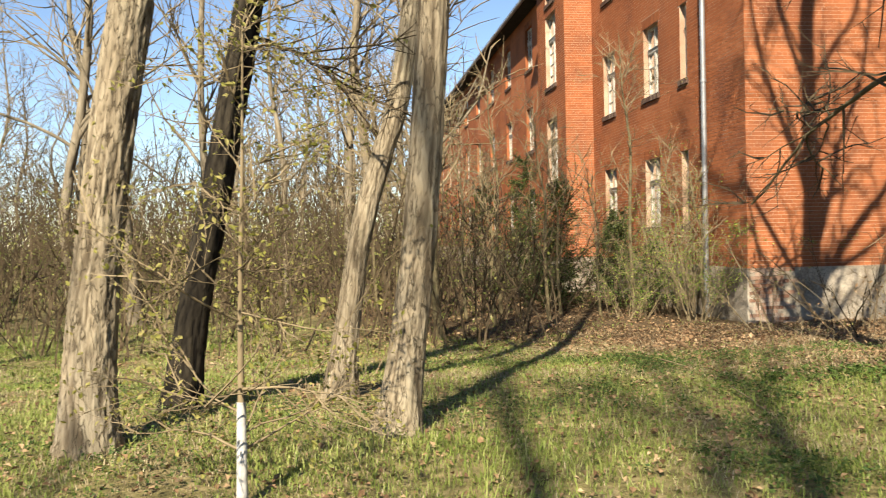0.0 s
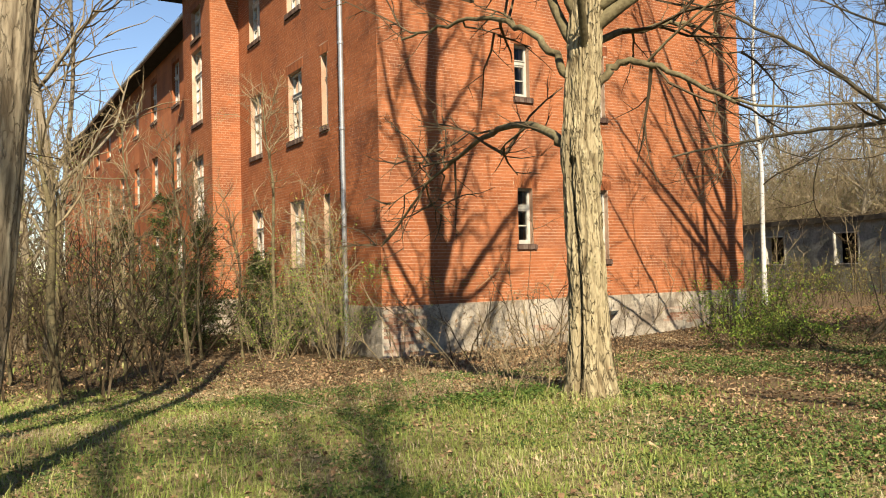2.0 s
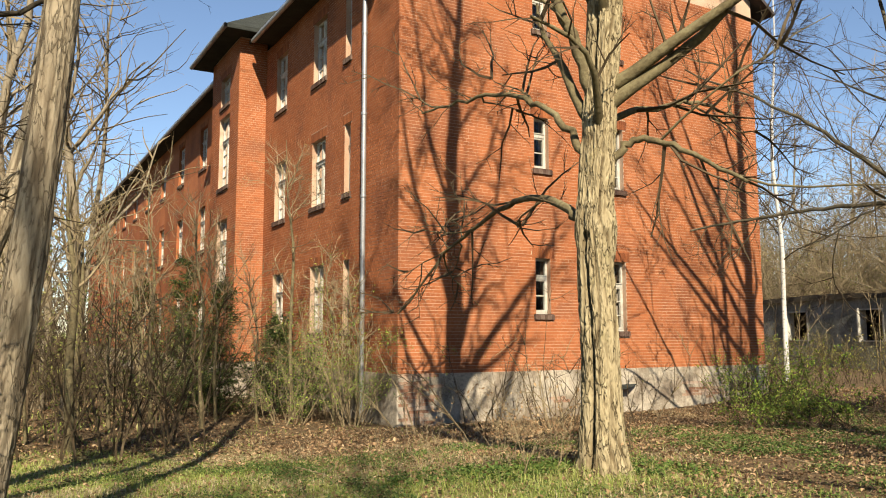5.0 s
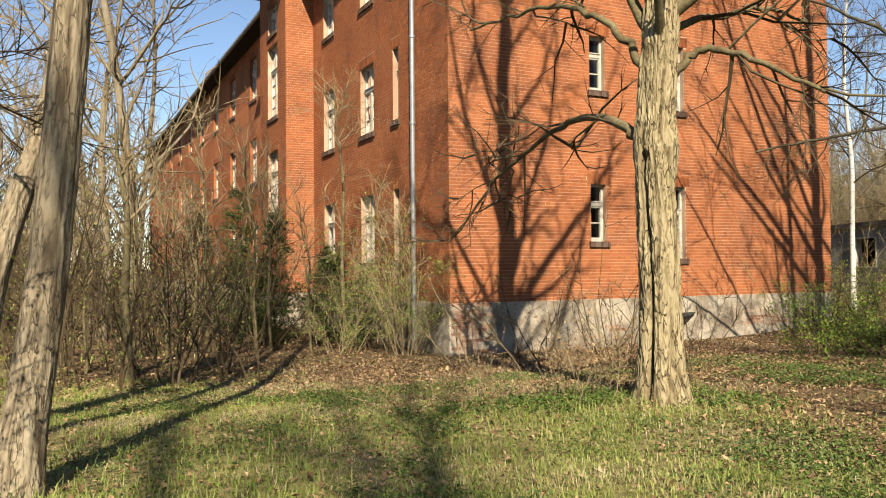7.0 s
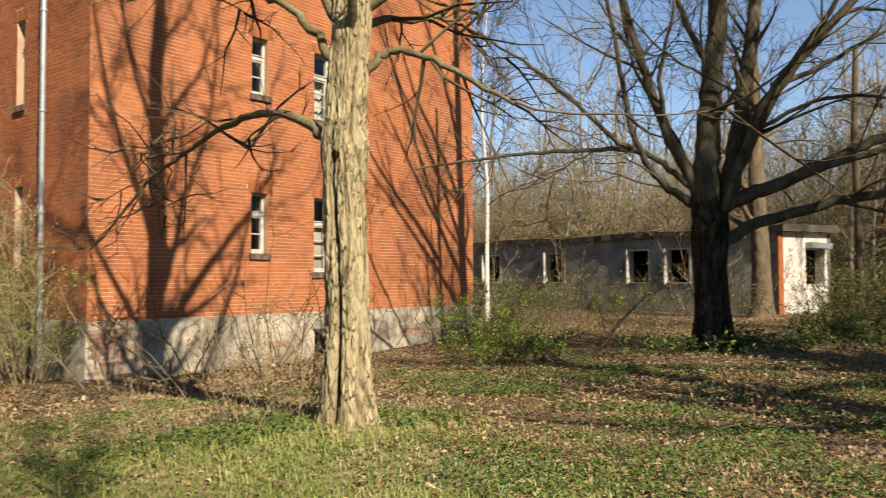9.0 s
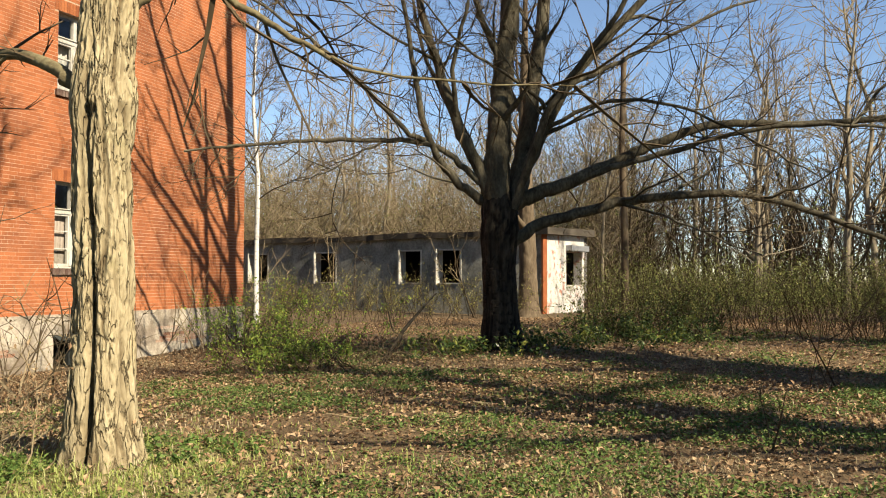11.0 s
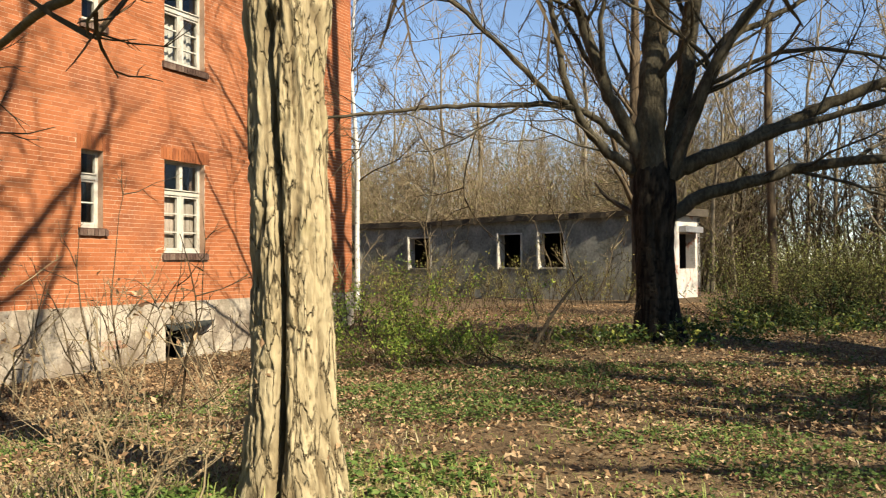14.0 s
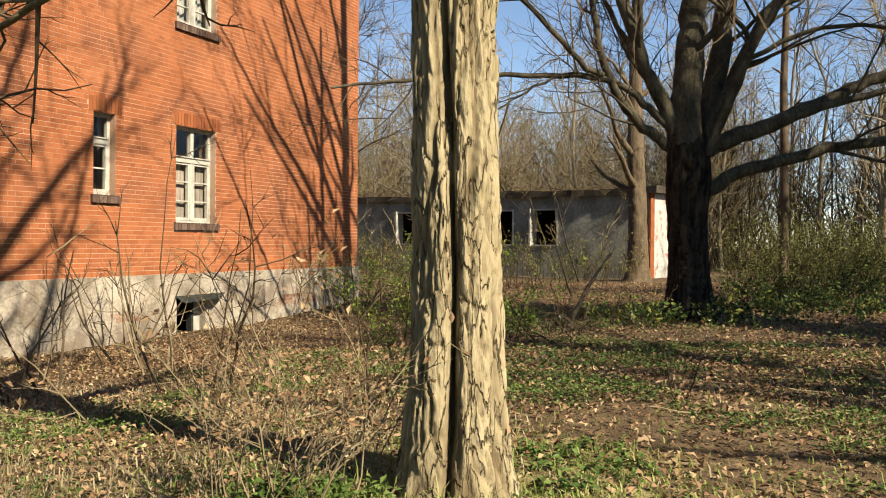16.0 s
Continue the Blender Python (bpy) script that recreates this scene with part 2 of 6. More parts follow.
def cracked(m, scale, stretch, colour, width, depth):
    """Sharp cracks between scales of bark, as relief and as dark lines that carry their shade."""
    n, l = m.node_tree.nodes, m.node_tree.links
    b = n["Principled BSDF"]
    tc, mp = n.new("ShaderNodeTexCoord"), n.new("ShaderNodeMapping")
    mp.inputs["Scale"].default_value = stretch
    l.new(tc.outputs["Object"], mp.inputs["Vector"])
    no = n.new("ShaderNodeTexNoise")
    no.inputs["Scale"].default_value, no.inputs["Detail"].default_value = scale * 0.7, 5
    l.new(mp.outputs[0], no.inputs["Vector"])
    wob = n.new("ShaderNodeVectorMath")
    wob.operation = "MULTIPLY_ADD"
    l.new(no.outputs["Color"], wob.inputs[0])
    wob.inputs[1].default_value = (2.2 / scale,) * 3
    l.new(mp.outputs[0], wob.inputs[2])
    vo = n.new("ShaderNodeTexVoronoi")
    vo.feature = "DISTANCE_TO_EDGE"
    vo.inputs["Scale"].default_value = scale
    l.new(wob.outputs[0], vo.inputs["Vector"])
    r = ramp(n, [(0.0, (1, 1, 1)), (width, (0, 0, 0))])
    l.new(vo.outputs["Distance"], r.inputs["Fac"])
    patchy = ramp(n, [(0.42, (0, 0, 0)), (0.56, (1, 1, 1))])
    l.new(no.outputs["Fac"], patchy.inputs["Fac"])
    both = n.new("ShaderNodeMath")
    both.operation = "MULTIPLY"
    l.new(r.outputs["Color"], both.inputs[0])
    l.new(patchy.outputs["Color"], both.inputs[1])
    src = b.inputs["Base Color"].links[0].from_socket
    mx = n.new("ShaderNodeMix")
    mx.data_type = "RGBA"
    l.new(both.outputs[0], mx.inputs[0])
    l.new(src, mx.inputs[6])
    mx.inputs[7].default_value = (*colour, 1)
    l.new(mx.outputs[2], b.inputs["Base Color"])
    bp = n.new("ShaderNodeBump")
    bp.invert = True
    bp.inputs["Strength"].default_value, bp.inputs["Distance"].default_value = 1.0, depth
    l.new(both.outputs[0], bp.inputs["Height"])
    l.new(b.inputs["Normal"].links[0].from_socket, bp.inputs["Normal"])
    l.new(bp.outputs[0], b.inputs["Normal"])


cracked(M["bark_robinia"], 15.0, (1, 1, 0.24), (0.085, 0.063, 0.034), 0.06, 0.016)
cracked(M["bark_grey"], 24.0, (1, 1, 0.26), (0.10, 0.078, 0.05), 0.08, 0.006)
M["twig"] = surface("bare_twigs", [(0.3, (0.0306, 0.0218, 0.0129)), (0.55, (0.0714, 0.0524, 0.0306)), (0.8, (0.136, 0.1054, 0.0626))], scale=1.2, fine=8, bump=0, rough=0.9)
M["twig_pale"] = surface("pale_shrub_stems", [(0.3, (0.1088, 0.0816, 0.0462)), (0.55, (0.204, 0.1598, 0.0952)), (0.8, (0.2992, 0.2448, 0.1564))], scale=1.2, fine=8, bump=0, rough=0.9)
M["birch"] = surface("white_birch_bark", [(0.34, (0.034, 0.0306, 0.0272)), (0.42, (0.374, 0.3604, 0.3332)), (0.8, (0.544, 0.5372, 0.51))], scale=5, stretch=(1, 1, 2.5), fine=14, bump=0.2, rough=0.7)
M["bud"] = leaf_material("fresh_buds", [(0.2, (0.136, 0.136, 0.0272)), (0.5, (0.2176, 0.2108, 0.0544)), (0.8, (0.2856, 0.2516, 0.0884))])
M["leaf_green"] = leaf_material("spring_leaves", [(0.2, (0.066, 0.121, 0.022)), (0.5, (0.155, 0.233, 0.039)), (0.8, (0.299, 0.354, 0.066))])
M["needle"] = leaf_material("dark_evergreen", [(0.2, (0.020, 0.037, 0.012)), (0.5, (0.046, 0.072, 0.022)), (0.8, (0.131, 0.158, 0.039))], through_light=0.15)
M["ivy"] = leaf_material("glossy_evergreen_leaves", [(0.2, (0.0204, 0.0374, 0.0102)), (0.5, (0.0476, 0.0782, 0.0204)), (0.8, (0.1768, 0.1836, 0.0408))], rough=0.28, through_light=0.15)
M["haze_leaf"] = leaf_material("small_olive_leaves", [(0.2, (0.074, 0.090, 0.023)), (0.5, (0.142, 0.157, 0.042)), (0.8, (0.255, 0.247, 0.078))], through_light=0.25)
M["nettle"] = leaf_material("nettle_leaves", [(0.2, (0.0408, 0.0782, 0.017)), (0.5, (0.0782, 0.1292, 0.0306)), (0.8, (0.1292, 0.1836, 0.0476))], through_light=0.3)
M["grass"] = leaf_material("spring_grass", [(0.15, (0.079, 0.123, 0.024)), (0.4, (0.179, 0.231, 0.050)), (0.62, (0.285, 0.310, 0.094)), (0.85, (0.411, 0.389, 0.202))], through_light=0.35, scale=0.9, island=0.38)
M["herb"] = leaf_material("low_ground_herbs", [(0.2, (0.037, 0.067, 0.017)), (0.5, (0.075, 0.120, 0.030)), (0.8, (0.142, 0.180, 0.052))], through_light=0.25)
M["straw"] = leaf_material("dry_grass", [(0.2, (0.204, 0.1564, 0.085)), (0.5, (0.3264, 0.2652, 0.1564)), (0.8, (0.4352, 0.374, 0.238))], through_light=0.3)
M["litter"] = leaf_material("dead_leaves", [(0.15, (0.0938, 0.0547, 0.0313)), (0.45, (0.1955, 0.1212, 0.0642)), (0.7, (0.2893, 0.1955, 0.1095)), (0.95, (0.3910, 0.2972, 0.1799))], rough=0.7, through_light=0.1)


def soil_material():
    """Earth with patches of turf towards the walk and dead leaves towards the wood."""
    m, n, l, b = material("turf_and_leaf_soil", 0.95, 0.1)
    tc = n.new("ShaderNodeTexCoord")
    noises = []
    for sc, de in ((0.45, 6), (9.0, 6), (70.0, 4)):
        t = n.new("ShaderNodeTexNoise")
        t.inputs["Scale"].default_value, t.inputs["Detail"].default_value = sc, de
        l.new(tc.outputs["Object"], t.inputs["Vector"])
        noises.append(t)
    turf = ramp(n, [(0.3, (0.0578, 0.053, 0.0218)), (0.5, (0.1632, 0.1394, 0.0598)), (0.7, (0.2856, 0.2278, 0.119))])
    soil = ramp(n, [(0.3, (0.0272, 0.019, 0.0109)), (0.5, (0.0986, 0.068, 0.0381)), (0.65, (0.1972, 0.1394, 0.0782)), (0.8, (0.2856, 0.2108, 0.1258))])
    l.new(noises[1].outputs["Fac"], turf.inputs["Fac"])
    mixv = n.new("ShaderNodeMath")
    mixv.operation = "MULTIPLY_ADD"
    l.new(noises[2].outputs["Fac"], mixv.inputs[0])
    mixv.inputs[1].default_value = 0.5
    half = n.new("ShaderNodeMath")
    half.operation = "MULTIPLY"
    half.inputs[1].default_value = 0.5
    l.new(noises[1].outputs["Fac"], half.inputs[0])
    l.new(half.outputs[0], mixv.inputs[2])
    l.new(mixv.outputs[0], soil.inputs["Fac"])
    att = n.new("ShaderNodeAttribute")
    att.attribute_name = "turf"
    add = n.new("ShaderNodeMath")
    add.operation = "ADD"
    l.new(att.outputs["Fac"], add.inputs[0])
    l.new(noises[1].outputs["Fac"], add.inputs[1])
    edge = ramp(n, [(0.85, (0, 0, 0)), (1.1, (1, 1, 1))])
    l.new(add.outputs[0], edge.inputs["Fac"])
    mx = n.new("ShaderNodeMix")
    mx.data_type = "RGBA"
    l.new(edge.outputs["Color"], mx.inputs[0])
    l.new(soil.outputs["Color"], mx.inputs[6])
    l.new(turf.outputs["Color"], mx.inputs[7])
    l.new(mx.outputs[2], b.inputs["Base Color"])
    bp = n.new("ShaderNodeBump")
    bp.inputs["Strength"].default_value, bp.inputs["Distance"].default_value = 0.8, 0.04
    l.new(mixv.outputs[0], bp.inputs["Height"])
    l.new(bp.outputs[0], b.inputs["Normal"])
    return m


M["soil"] = soil_material()


# ---- mesh helpers ----
class Geo:
    """Gathers vertices and faces and turns them into one mesh object."""

    def __init__(self):
        self.v, self.f, self.n = [], [], 0

    def add(self, verts, faces):
        verts = np.asarray(verts, float).reshape(-1, 3)
        self.v.append(verts)
        self.f.append(np.asarray(faces, int) + self.n)
        self.n += len(verts)

    def box(self, o, u, v, w, u0, u1, v0, v1, w0, w1, open_back=False):
        """A box spanned along the three axes u, v, w from the point o."""
        c = [o + u * a + v * b + w * d for a, b, d in ((u0, v0, w0), (u1, v0, w0), (u1, v1, w0), (u0, v1, w0), (u0, v0, w1), (u1, v0, w1), (u1, v1, w1), (u0, v1, w1))]
        faces = [(4, 5, 6, 7), (0, 4, 7, 3), (1, 2, 6, 5), (3, 7, 6, 2), (0, 1, 5, 4)]
        if not open_back:
            faces.append((0, 3, 2, 1))
        self.add(c, faces)

    def tube(self, pts, radii, sides=6, cap=False):
        pts = np.asarray(pts, float)
        n = len(pts)
        t = np.gradient(pts, axis=0)
        t /= np.linalg.norm(t, axis=1)[:, None] + 1e-9
        ref = np.array([0.0, 0.0, 1.0]) if abs(t[0][2]) < 0.8 else np.array([1.0, 0.0, 0.0])
        a = np.cross(t, ref)
        a /= np.linalg.norm(a, axis=1)[:, None] + 1e-9
        b = np.cross(t, a)
        ang = np.arange(sides) * 2 * np.pi / sides
        ring = a[:, None, :] * np.cos(ang)[None, :, None] + b[:, None, :] * np.sin(ang)[None, :, None]
        v = pts[:, None, :] + ring * np.asarray(radii, float)[:, None, None]
        i, j = np.meshgrid(np.arange(n - 1), np.arange(sides), indexing="ij")
        k = (j + 1) % sides
        f = np.stack([i * sides + j, (i + 1) * sides + j, (i + 1) * sides + k, i * sides + k], -1).reshape(-1, 4)
        self.add(v.reshape(-1, 3), f)

    def build(self, name, mat, parent=None, label="", smooth=False):
        me = bpy.data.meshes.new(name)
        v = np.concatenate(self.v)
        sizes = np.concatenate([np.full(len(f), f.shape[1]) for f in self.f])
        loops = np.concatenate([f.ravel() for f in self.f])
        me.vertices.add(len(v))
        me.vertices.foreach_set("co", v.ravel())
        me.loops.add(len(loops))
        me.loops.foreach_set("vertex_index", loops)
        me.polygons.add(len(sizes))
        me.polygons.foreach_set("loop_start", np.concatenate([[0], np.cumsum(sizes)[:-1]]))
        me.polygons.foreach_set("use_smooth", np.full(len(sizes), bool(smooth)))
        me.update(calc_edges=True)
        me.validate()
        me.materials.append(mat)
        ob = new(name, me)
        if parent is not None:
            ob.parent = parent
        if label:
            tagged(ob, label)
        return ob


def base_at(name, x, y, z, label, category, group="", kind="", turn=0.0):
    ob = new(name)
    ob.matrix_world = pose(x, y, z, 0, 0, turn)
    return tagged(ob, label, category, group, kind)


def hashed(ix, iy, iz):
    n = (ix * 374761393 + iy * 668265263 + iz * 2147483647) & 0x7FFFFFFF
    n = ((n ^ (n >> 13)) * 1274126177) & 0x7FFFFFFF
    return ((n ^ (n >> 16)) & 0xFFFF) / 65535.0


def vnoise(x, y, z):
    """Smooth value noise from 0 to 1 on arrays."""
    x, y, z = np.broadcast_arrays(np.asarray(x, float), np.asarray(y, float), np.asarray(z, float))
    xi, yi, zi = (np.floor(a).astype(np.int64) for a in (x, y, z))
    fx, fy, fz = x - xi, y - yi, z - zi
    fx, fy, fz = (a * a * (3 - 2 * a) for a in (fx, fy, fz))
    out = 0
    for dx in (0, 1):
        for dy in (0, 1):
            for dz in (0, 1):
                w = (fx if dx else 1 - fx) * (fy if dy else 1 - fy) * (fz if dz else 1 - fz)
                out = out + w * hashed(xi + dx, yi + dy, zi + dz)
    return out


def smooth01(a):
    a = np.clip(a, 0, 1)
    return a * a * (3 - 2 * a)


def ground_z(x, y):
    """Height of the ground: nearly level on the walk, falling gently towards the long building."""
    x, y = np.asarray(x, float), np.asarray(y, float)
    fall = 0.50 * smooth01((y - 5.5) / 9.0) * (1 - 0.6 * smooth01((x - 15.0) / 6.0))
    mound = 0.10 * np.exp(-((x - 5.8) ** 2 + (y - 6.4) ** 2) / 2.2) + 0.05 * np.exp(-((x - 16) ** 2 + (y - 6.8) ** 2) / 9.0)
    rough = 0.10 * (vnoise(x * 0.35 + 7, y * 0.35, 0.5) - 0.5) + 0.035 * (vnoise(x * 1.7, y * 1.7 + 3, 0.5) - 0.5)
    return 0.12 - fall + mound + rough


def gz(x, y):
    return float(ground_z(x, y))


def turf_amount(x, y):
    """1 on the mown grass by the walk, 0 in the leaf litter under the trees to the east."""
    edge = 3.5 + 3.0 * (vnoise(x * 0.3, y * 0.3, 2.0) - 0.5)
    t = 1 - smooth01(((x * 0.8 + 0.25 * y) - edge) / 3.6)
    wall = 1 - smooth01((y - 13.6) / 2.0) * smooth01((x + 2) / 4.0)
    return np.clip(t * wall + 0.10, 0, 1)


# ---- ground ----
def build_ground():
    s = np.linspace(-1, 1, 300)
    k = np.sinh(s * 5.2) / np.sinh(5.2)
    xs, ys = 5 + 900 * k, 6 + 900 * k
    X, Y = np.meshgrid(xs, ys, indexing="ij")
    Z = ground_z(X, Y)
    n = len(s)
    i, j = np.meshgrid(np.arange(n - 1), np.arange(n - 1), indexing="ij")
    f = np.stack([i * n + j, (i + 1) * n + j, (i + 1) * n + j + 1, i * n + j + 1], -1).reshape(-1, 4)
    g = Geo()
    g.add(np.stack([X, Y, Z], -1).reshape(-1, 3), f)
    ob = g.build("ground", M["soil"], smooth=True)
    a = ob.data.attributes.new("turf", "FLOAT", "POINT")
    a.data.foreach_set("value", turf_amount(X, Y).ravel())
    tagged(ob, "uneven ground of spring grass and brown leaf litter", "ground", kind="structure")


build_ground()

# ---- main building ----
CX, CY, GX = 8.0, 15.5, 19.75          # near corner, far end of the gable
BASE, PLINTH, EAVE = -0.75, 0.72, 10.95
RIS0, RIS1, RISX = 25.3, 28.8, 7.09  # projecting bay on the long side
FAR_Y = 74.0
COURSE = 0.0768
UP = Vector((0, 0, 1))


def wall_sheet(g, o, u, n, u0, u1, z0, z1, holes, depth=0.14):
    """Front of a wall with its openings cut through and their reveals; o is on the wall line at z = 0, n points outwards."""
    us = sorted({u0, u1, *[h[0] for h in holes], *[h[1] for h in holes]})
    zs = sorted({z0, z1, *[h[2] for h in holes], *[h[3] for h in holes]})
    for a, b in zip(us, us[1:]):
        for c, d in zip(zs, zs[1:]):
            if any(h[0] <= a and b <= h[1] and h[2] <= c and d <= h[3] for h in holes):
                continue
            g.add([o + u * a + UP * c, o + u * b + UP * c, o + u * b + UP * d, o + u * a + UP * d], [(0, 1, 2, 3)])
    t = -0.42
    for a, b, c, d in holes:
        for p, q in (((a, c), (b, c)), ((b, c), (b, d)), ((b, d), (a, d)), ((a, d), (a, c))):
            g.add([o + u * p[0] + UP * p[1], o + u * q[0] + UP * q[1], o + u * q[0] + UP * q[1] + n * t, o + u * p[0] + UP * p[1] + n * t], [(0, 1, 2, 3)])
    # inner face
    for a, b in zip(us, us[1:]):
        for c, d in zip(zs, zs[1:]):
            if any(h[0] <= a and b <= h[1] and h[2] <= c and d <= h[3] for h in holes):
                continue
            p = o + n * t
            g.add([p + u * a + UP * c, p + u * a + UP * d, p + u * b + UP * d, p + u * b + UP * c], [(0, 1, 2, 3)])


def brick_rows(o, u, n, u0, u1, z0, z1, holes, single=None, proud=0.003, seed=1):
    """Bricks in alternating stretcher and header courses, cut at openings. Returns the joined bricks, and the list of those in the single range."""
    rng = np.random.default_rng(seed)
    g, singles = Geo(), []
    rows = int(round((z1 - z0) / COURSE))
    for r in range(rows):
        za, zb = z0 + r * COURSE + 0.005, z0 + (r + 1) * COURSE - 0.005
        zm = (za + zb) / 2
        cuts = sorted((h[0], h[1]) for h in holes if h[2] < zm < h[3])
        spans, a = [], u0
        for c, d in cuts:
            spans.append((a, c))
            a = d
        spans.append((a, u1))
        step = 0.25 if r % 2 else 0.125
        shift = (0.0625 if r % 2 == 0 else (0.125 if (r // 2) % 2 else 0.0))
        for a, b in spans:
            first = math.floor((a - u0 - shift) / step)
            k = u0 + shift + first * step
            while k < b:
                p, q = max(k, a) + 0.003, min(k + step, b) - 0.003
                k += step
                if q - p < 0.02:
                    continue
                w = proud + rng.uniform(-0.001, 0.0015) - (0.0015 if rng.random() < 0.012 else 0)
                if single and single[0] < p and q < single[1] and single[2] < za and zb < single[3]:
                    singles.append((p, q, za, zb, w))
                else:
                    g.box(o, u, UP, n, p, q, za, zb, -0.01, w, open_back=True)
    return g, singles


XA, YA = Vector((1, 0, 0)), Vector((0, 1, 0))
G_O, F_O, R_O = Vector((0, CY, 0)), Vector((CX, 0, 0)), Vector((RISX, 0, 0))

# openings: along, along, bottom, top
LEVELS = ((1.62, 3.42), (5.06, 6.90), (8.56, 10.34))
gable_holes = []
for (lo, hi), lift in zip(LEVELS, (0.03, 0.22, 0.22)):
    gable_holes.append((11.68, 12.12, lo + 0.42 + lift * 0.5, hi - 0.02))
    gable_holes.append((13.50, 14.54, lo + lift, hi))
gable_cellar = (13.50, 14.25, -0.5, 0.29)
near_holes, far_holes, ris_holes = [], [], []
for lo, hi in LEVELS:
    near_holes += [(18.20, 18.58, lo + 0.05, hi), (19.90, 20.90, lo, hi), (23.18, 24.20, lo, hi)]
    y = 33.35
    while y < FAR_Y - 3:
        far_holes.append((y, y + 1.25, lo, hi))
        y += 4.3
ris_holes = [(26.35, 27.65, 3.28, 5.42), (26.35, 27.65, 6.55, 9.0), (26.4, 27.6, 9.4, 10.4)]

building = base_at("barrack_building", 14, 30, 0, "three-storey derelict red brick building with a rendered plinth and dark eaves", "building")


def under(ob, parent):
    ob.parent = parent
    ob.matrix_parent_inverse = parent.matrix_world.inverted()
    return ob


g = Geo()
wall_sheet(g, G_O, XA, -YA, CX, GX, PLINTH, EAVE + 3.5, gable_holes)
wall_gable = under(g.build("wall", M["mortar"]), building)
g = Geo()
wall_sheet(g, F_O, YA, -XA, CY, RIS0, PLINTH, EAVE, near_holes)
wall_front = under(g.build("wall", M["mortar"]), building)
g = Geo()
wall_sheet(g, F_O, YA, -XA, RIS1, FAR_Y, PLINTH, EAVE, far_holes)
under(g.build("wall", M["brick"]), building)
g = Geo()
wall_sheet(g, R_O, YA, -XA, RIS0, RIS1, PLINTH, EAVE + 0.35, ris_holes)
under(g.build("wall", M["mortar"]), building)
g = Geo()
wall_sheet(g, Vector((0, RIS0, 0)), XA, -YA, RISX, CX, PLINTH, EAVE + 0.35, [])
under(g.build("wall", M["mortar"]), building)
# plain walls that close the building, its floors and partitions
for x0_, x1_, y0_, y1_, top_ in ((GX - 0.4, GX, CY + 0.42, FAR_Y, EAVE), (CX, GX, FAR_Y, FAR_Y + 0.4, EAVE), (RISX, CX, RIS1 - 0.4, RIS1, EAVE + 0.35)):
    g = Geo()
    g.box(Vector((0, 0, 0)), XA, YA, UP, x0_, x1_, y0_, y1_, BASE, top_)
    under(g.build("wall", M["brick"]), building)
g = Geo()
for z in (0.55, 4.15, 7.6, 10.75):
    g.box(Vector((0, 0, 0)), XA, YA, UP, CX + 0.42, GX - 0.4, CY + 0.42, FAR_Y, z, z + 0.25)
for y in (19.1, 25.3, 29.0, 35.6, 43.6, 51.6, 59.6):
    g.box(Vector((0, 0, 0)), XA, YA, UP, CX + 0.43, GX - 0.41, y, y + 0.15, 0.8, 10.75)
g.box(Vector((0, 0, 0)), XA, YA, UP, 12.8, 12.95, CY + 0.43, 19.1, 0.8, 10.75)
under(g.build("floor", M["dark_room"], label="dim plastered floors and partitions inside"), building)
# plinth, with the cellar opening
g = Geo()
wall_sheet(g, G_O - YA * 0.035, XA, -YA, CX - 0.035, GX + 0.03, BASE, PLINTH, [gable_cellar])
g.add([G_O - YA * 0.035 + XA * a + UP * PLINTH - YA * b for a, b in ((CX - 0.035, 0), (GX + 0.03, 0), (GX + 0.03, -0.1), (CX - 0.035, -0.1))], [(0, 1, 2, 3)])
under(g.build("plinth", M["plinth"], label="grey flaking rendered plinth with patches of bare brick"), building)
g = Geo()
wall_sheet(g, F_O - XA * 0.035, YA, -XA, CY - 0.035, RIS0, BASE, PLINTH, [])
wall_sheet(g, R_O - XA * 0.035, YA, -XA, RIS0 - 0.035, RIS1, BASE, PLINTH, [])
wall_sheet(g, Vector((0, RIS0 - 0.035, 0)), XA, -YA, RISX - 0.035, CX, BASE, PLINTH, [])
wall_sheet(g, F_O - XA * 0.035, YA, -XA, RIS1, FAR_Y, BASE, PLINTH, [])
g.add([F_O - XA * 0.035 + YA * a + UP * PLINTH + XA * b for a, b in ((CY - 0.035, 0), (RIS0, 0), (RIS0, 0.1), (CY - 0.035, 0.1))], [(0, 1, 2, 3)])
under(g.build("plinth", M["plinth"]), building)
# roof and eaves
g = Geo()
OV = 0.62
ridge_z = EAVE + 4.6
mx_ = (CX + GX) / 2
prof = [(CX - OV, EAVE + 0.12), (mx_, ridge_z), (GX + OV, EAVE + 0.12)]
for (xa, za), (xb, zb) in zip(prof, prof[1:]):
    g.add([(xa, CY - 0.35, za), (xb, CY - 0.35, zb), (xb, FAR_Y + 0.5, zb), (xa, FAR_Y + 0.5, za), (xa, CY - 0.35, za + 0.12), (xb, CY - 0.35, zb + 0.12), (xb, FAR_Y + 0.5, zb + 0.12), (xa, FAR_Y + 0.5, za + 0.12)],
          [(0, 1, 2, 3), (7, 6, 5, 4), (0, 4, 5, 1), (3, 2, 6, 7), (0, 3, 7, 4)])
under(g.build("roof", M["rooftile"], label="dark tiled pitched roof"), building)
g = Geo()
g.box(Vector((0, 0, 0)), XA, YA, UP, CX - OV, CX + 0.02, CY - 0.35, RIS0 - 0.65, EAVE - 0.02, EAVE + 0.11)
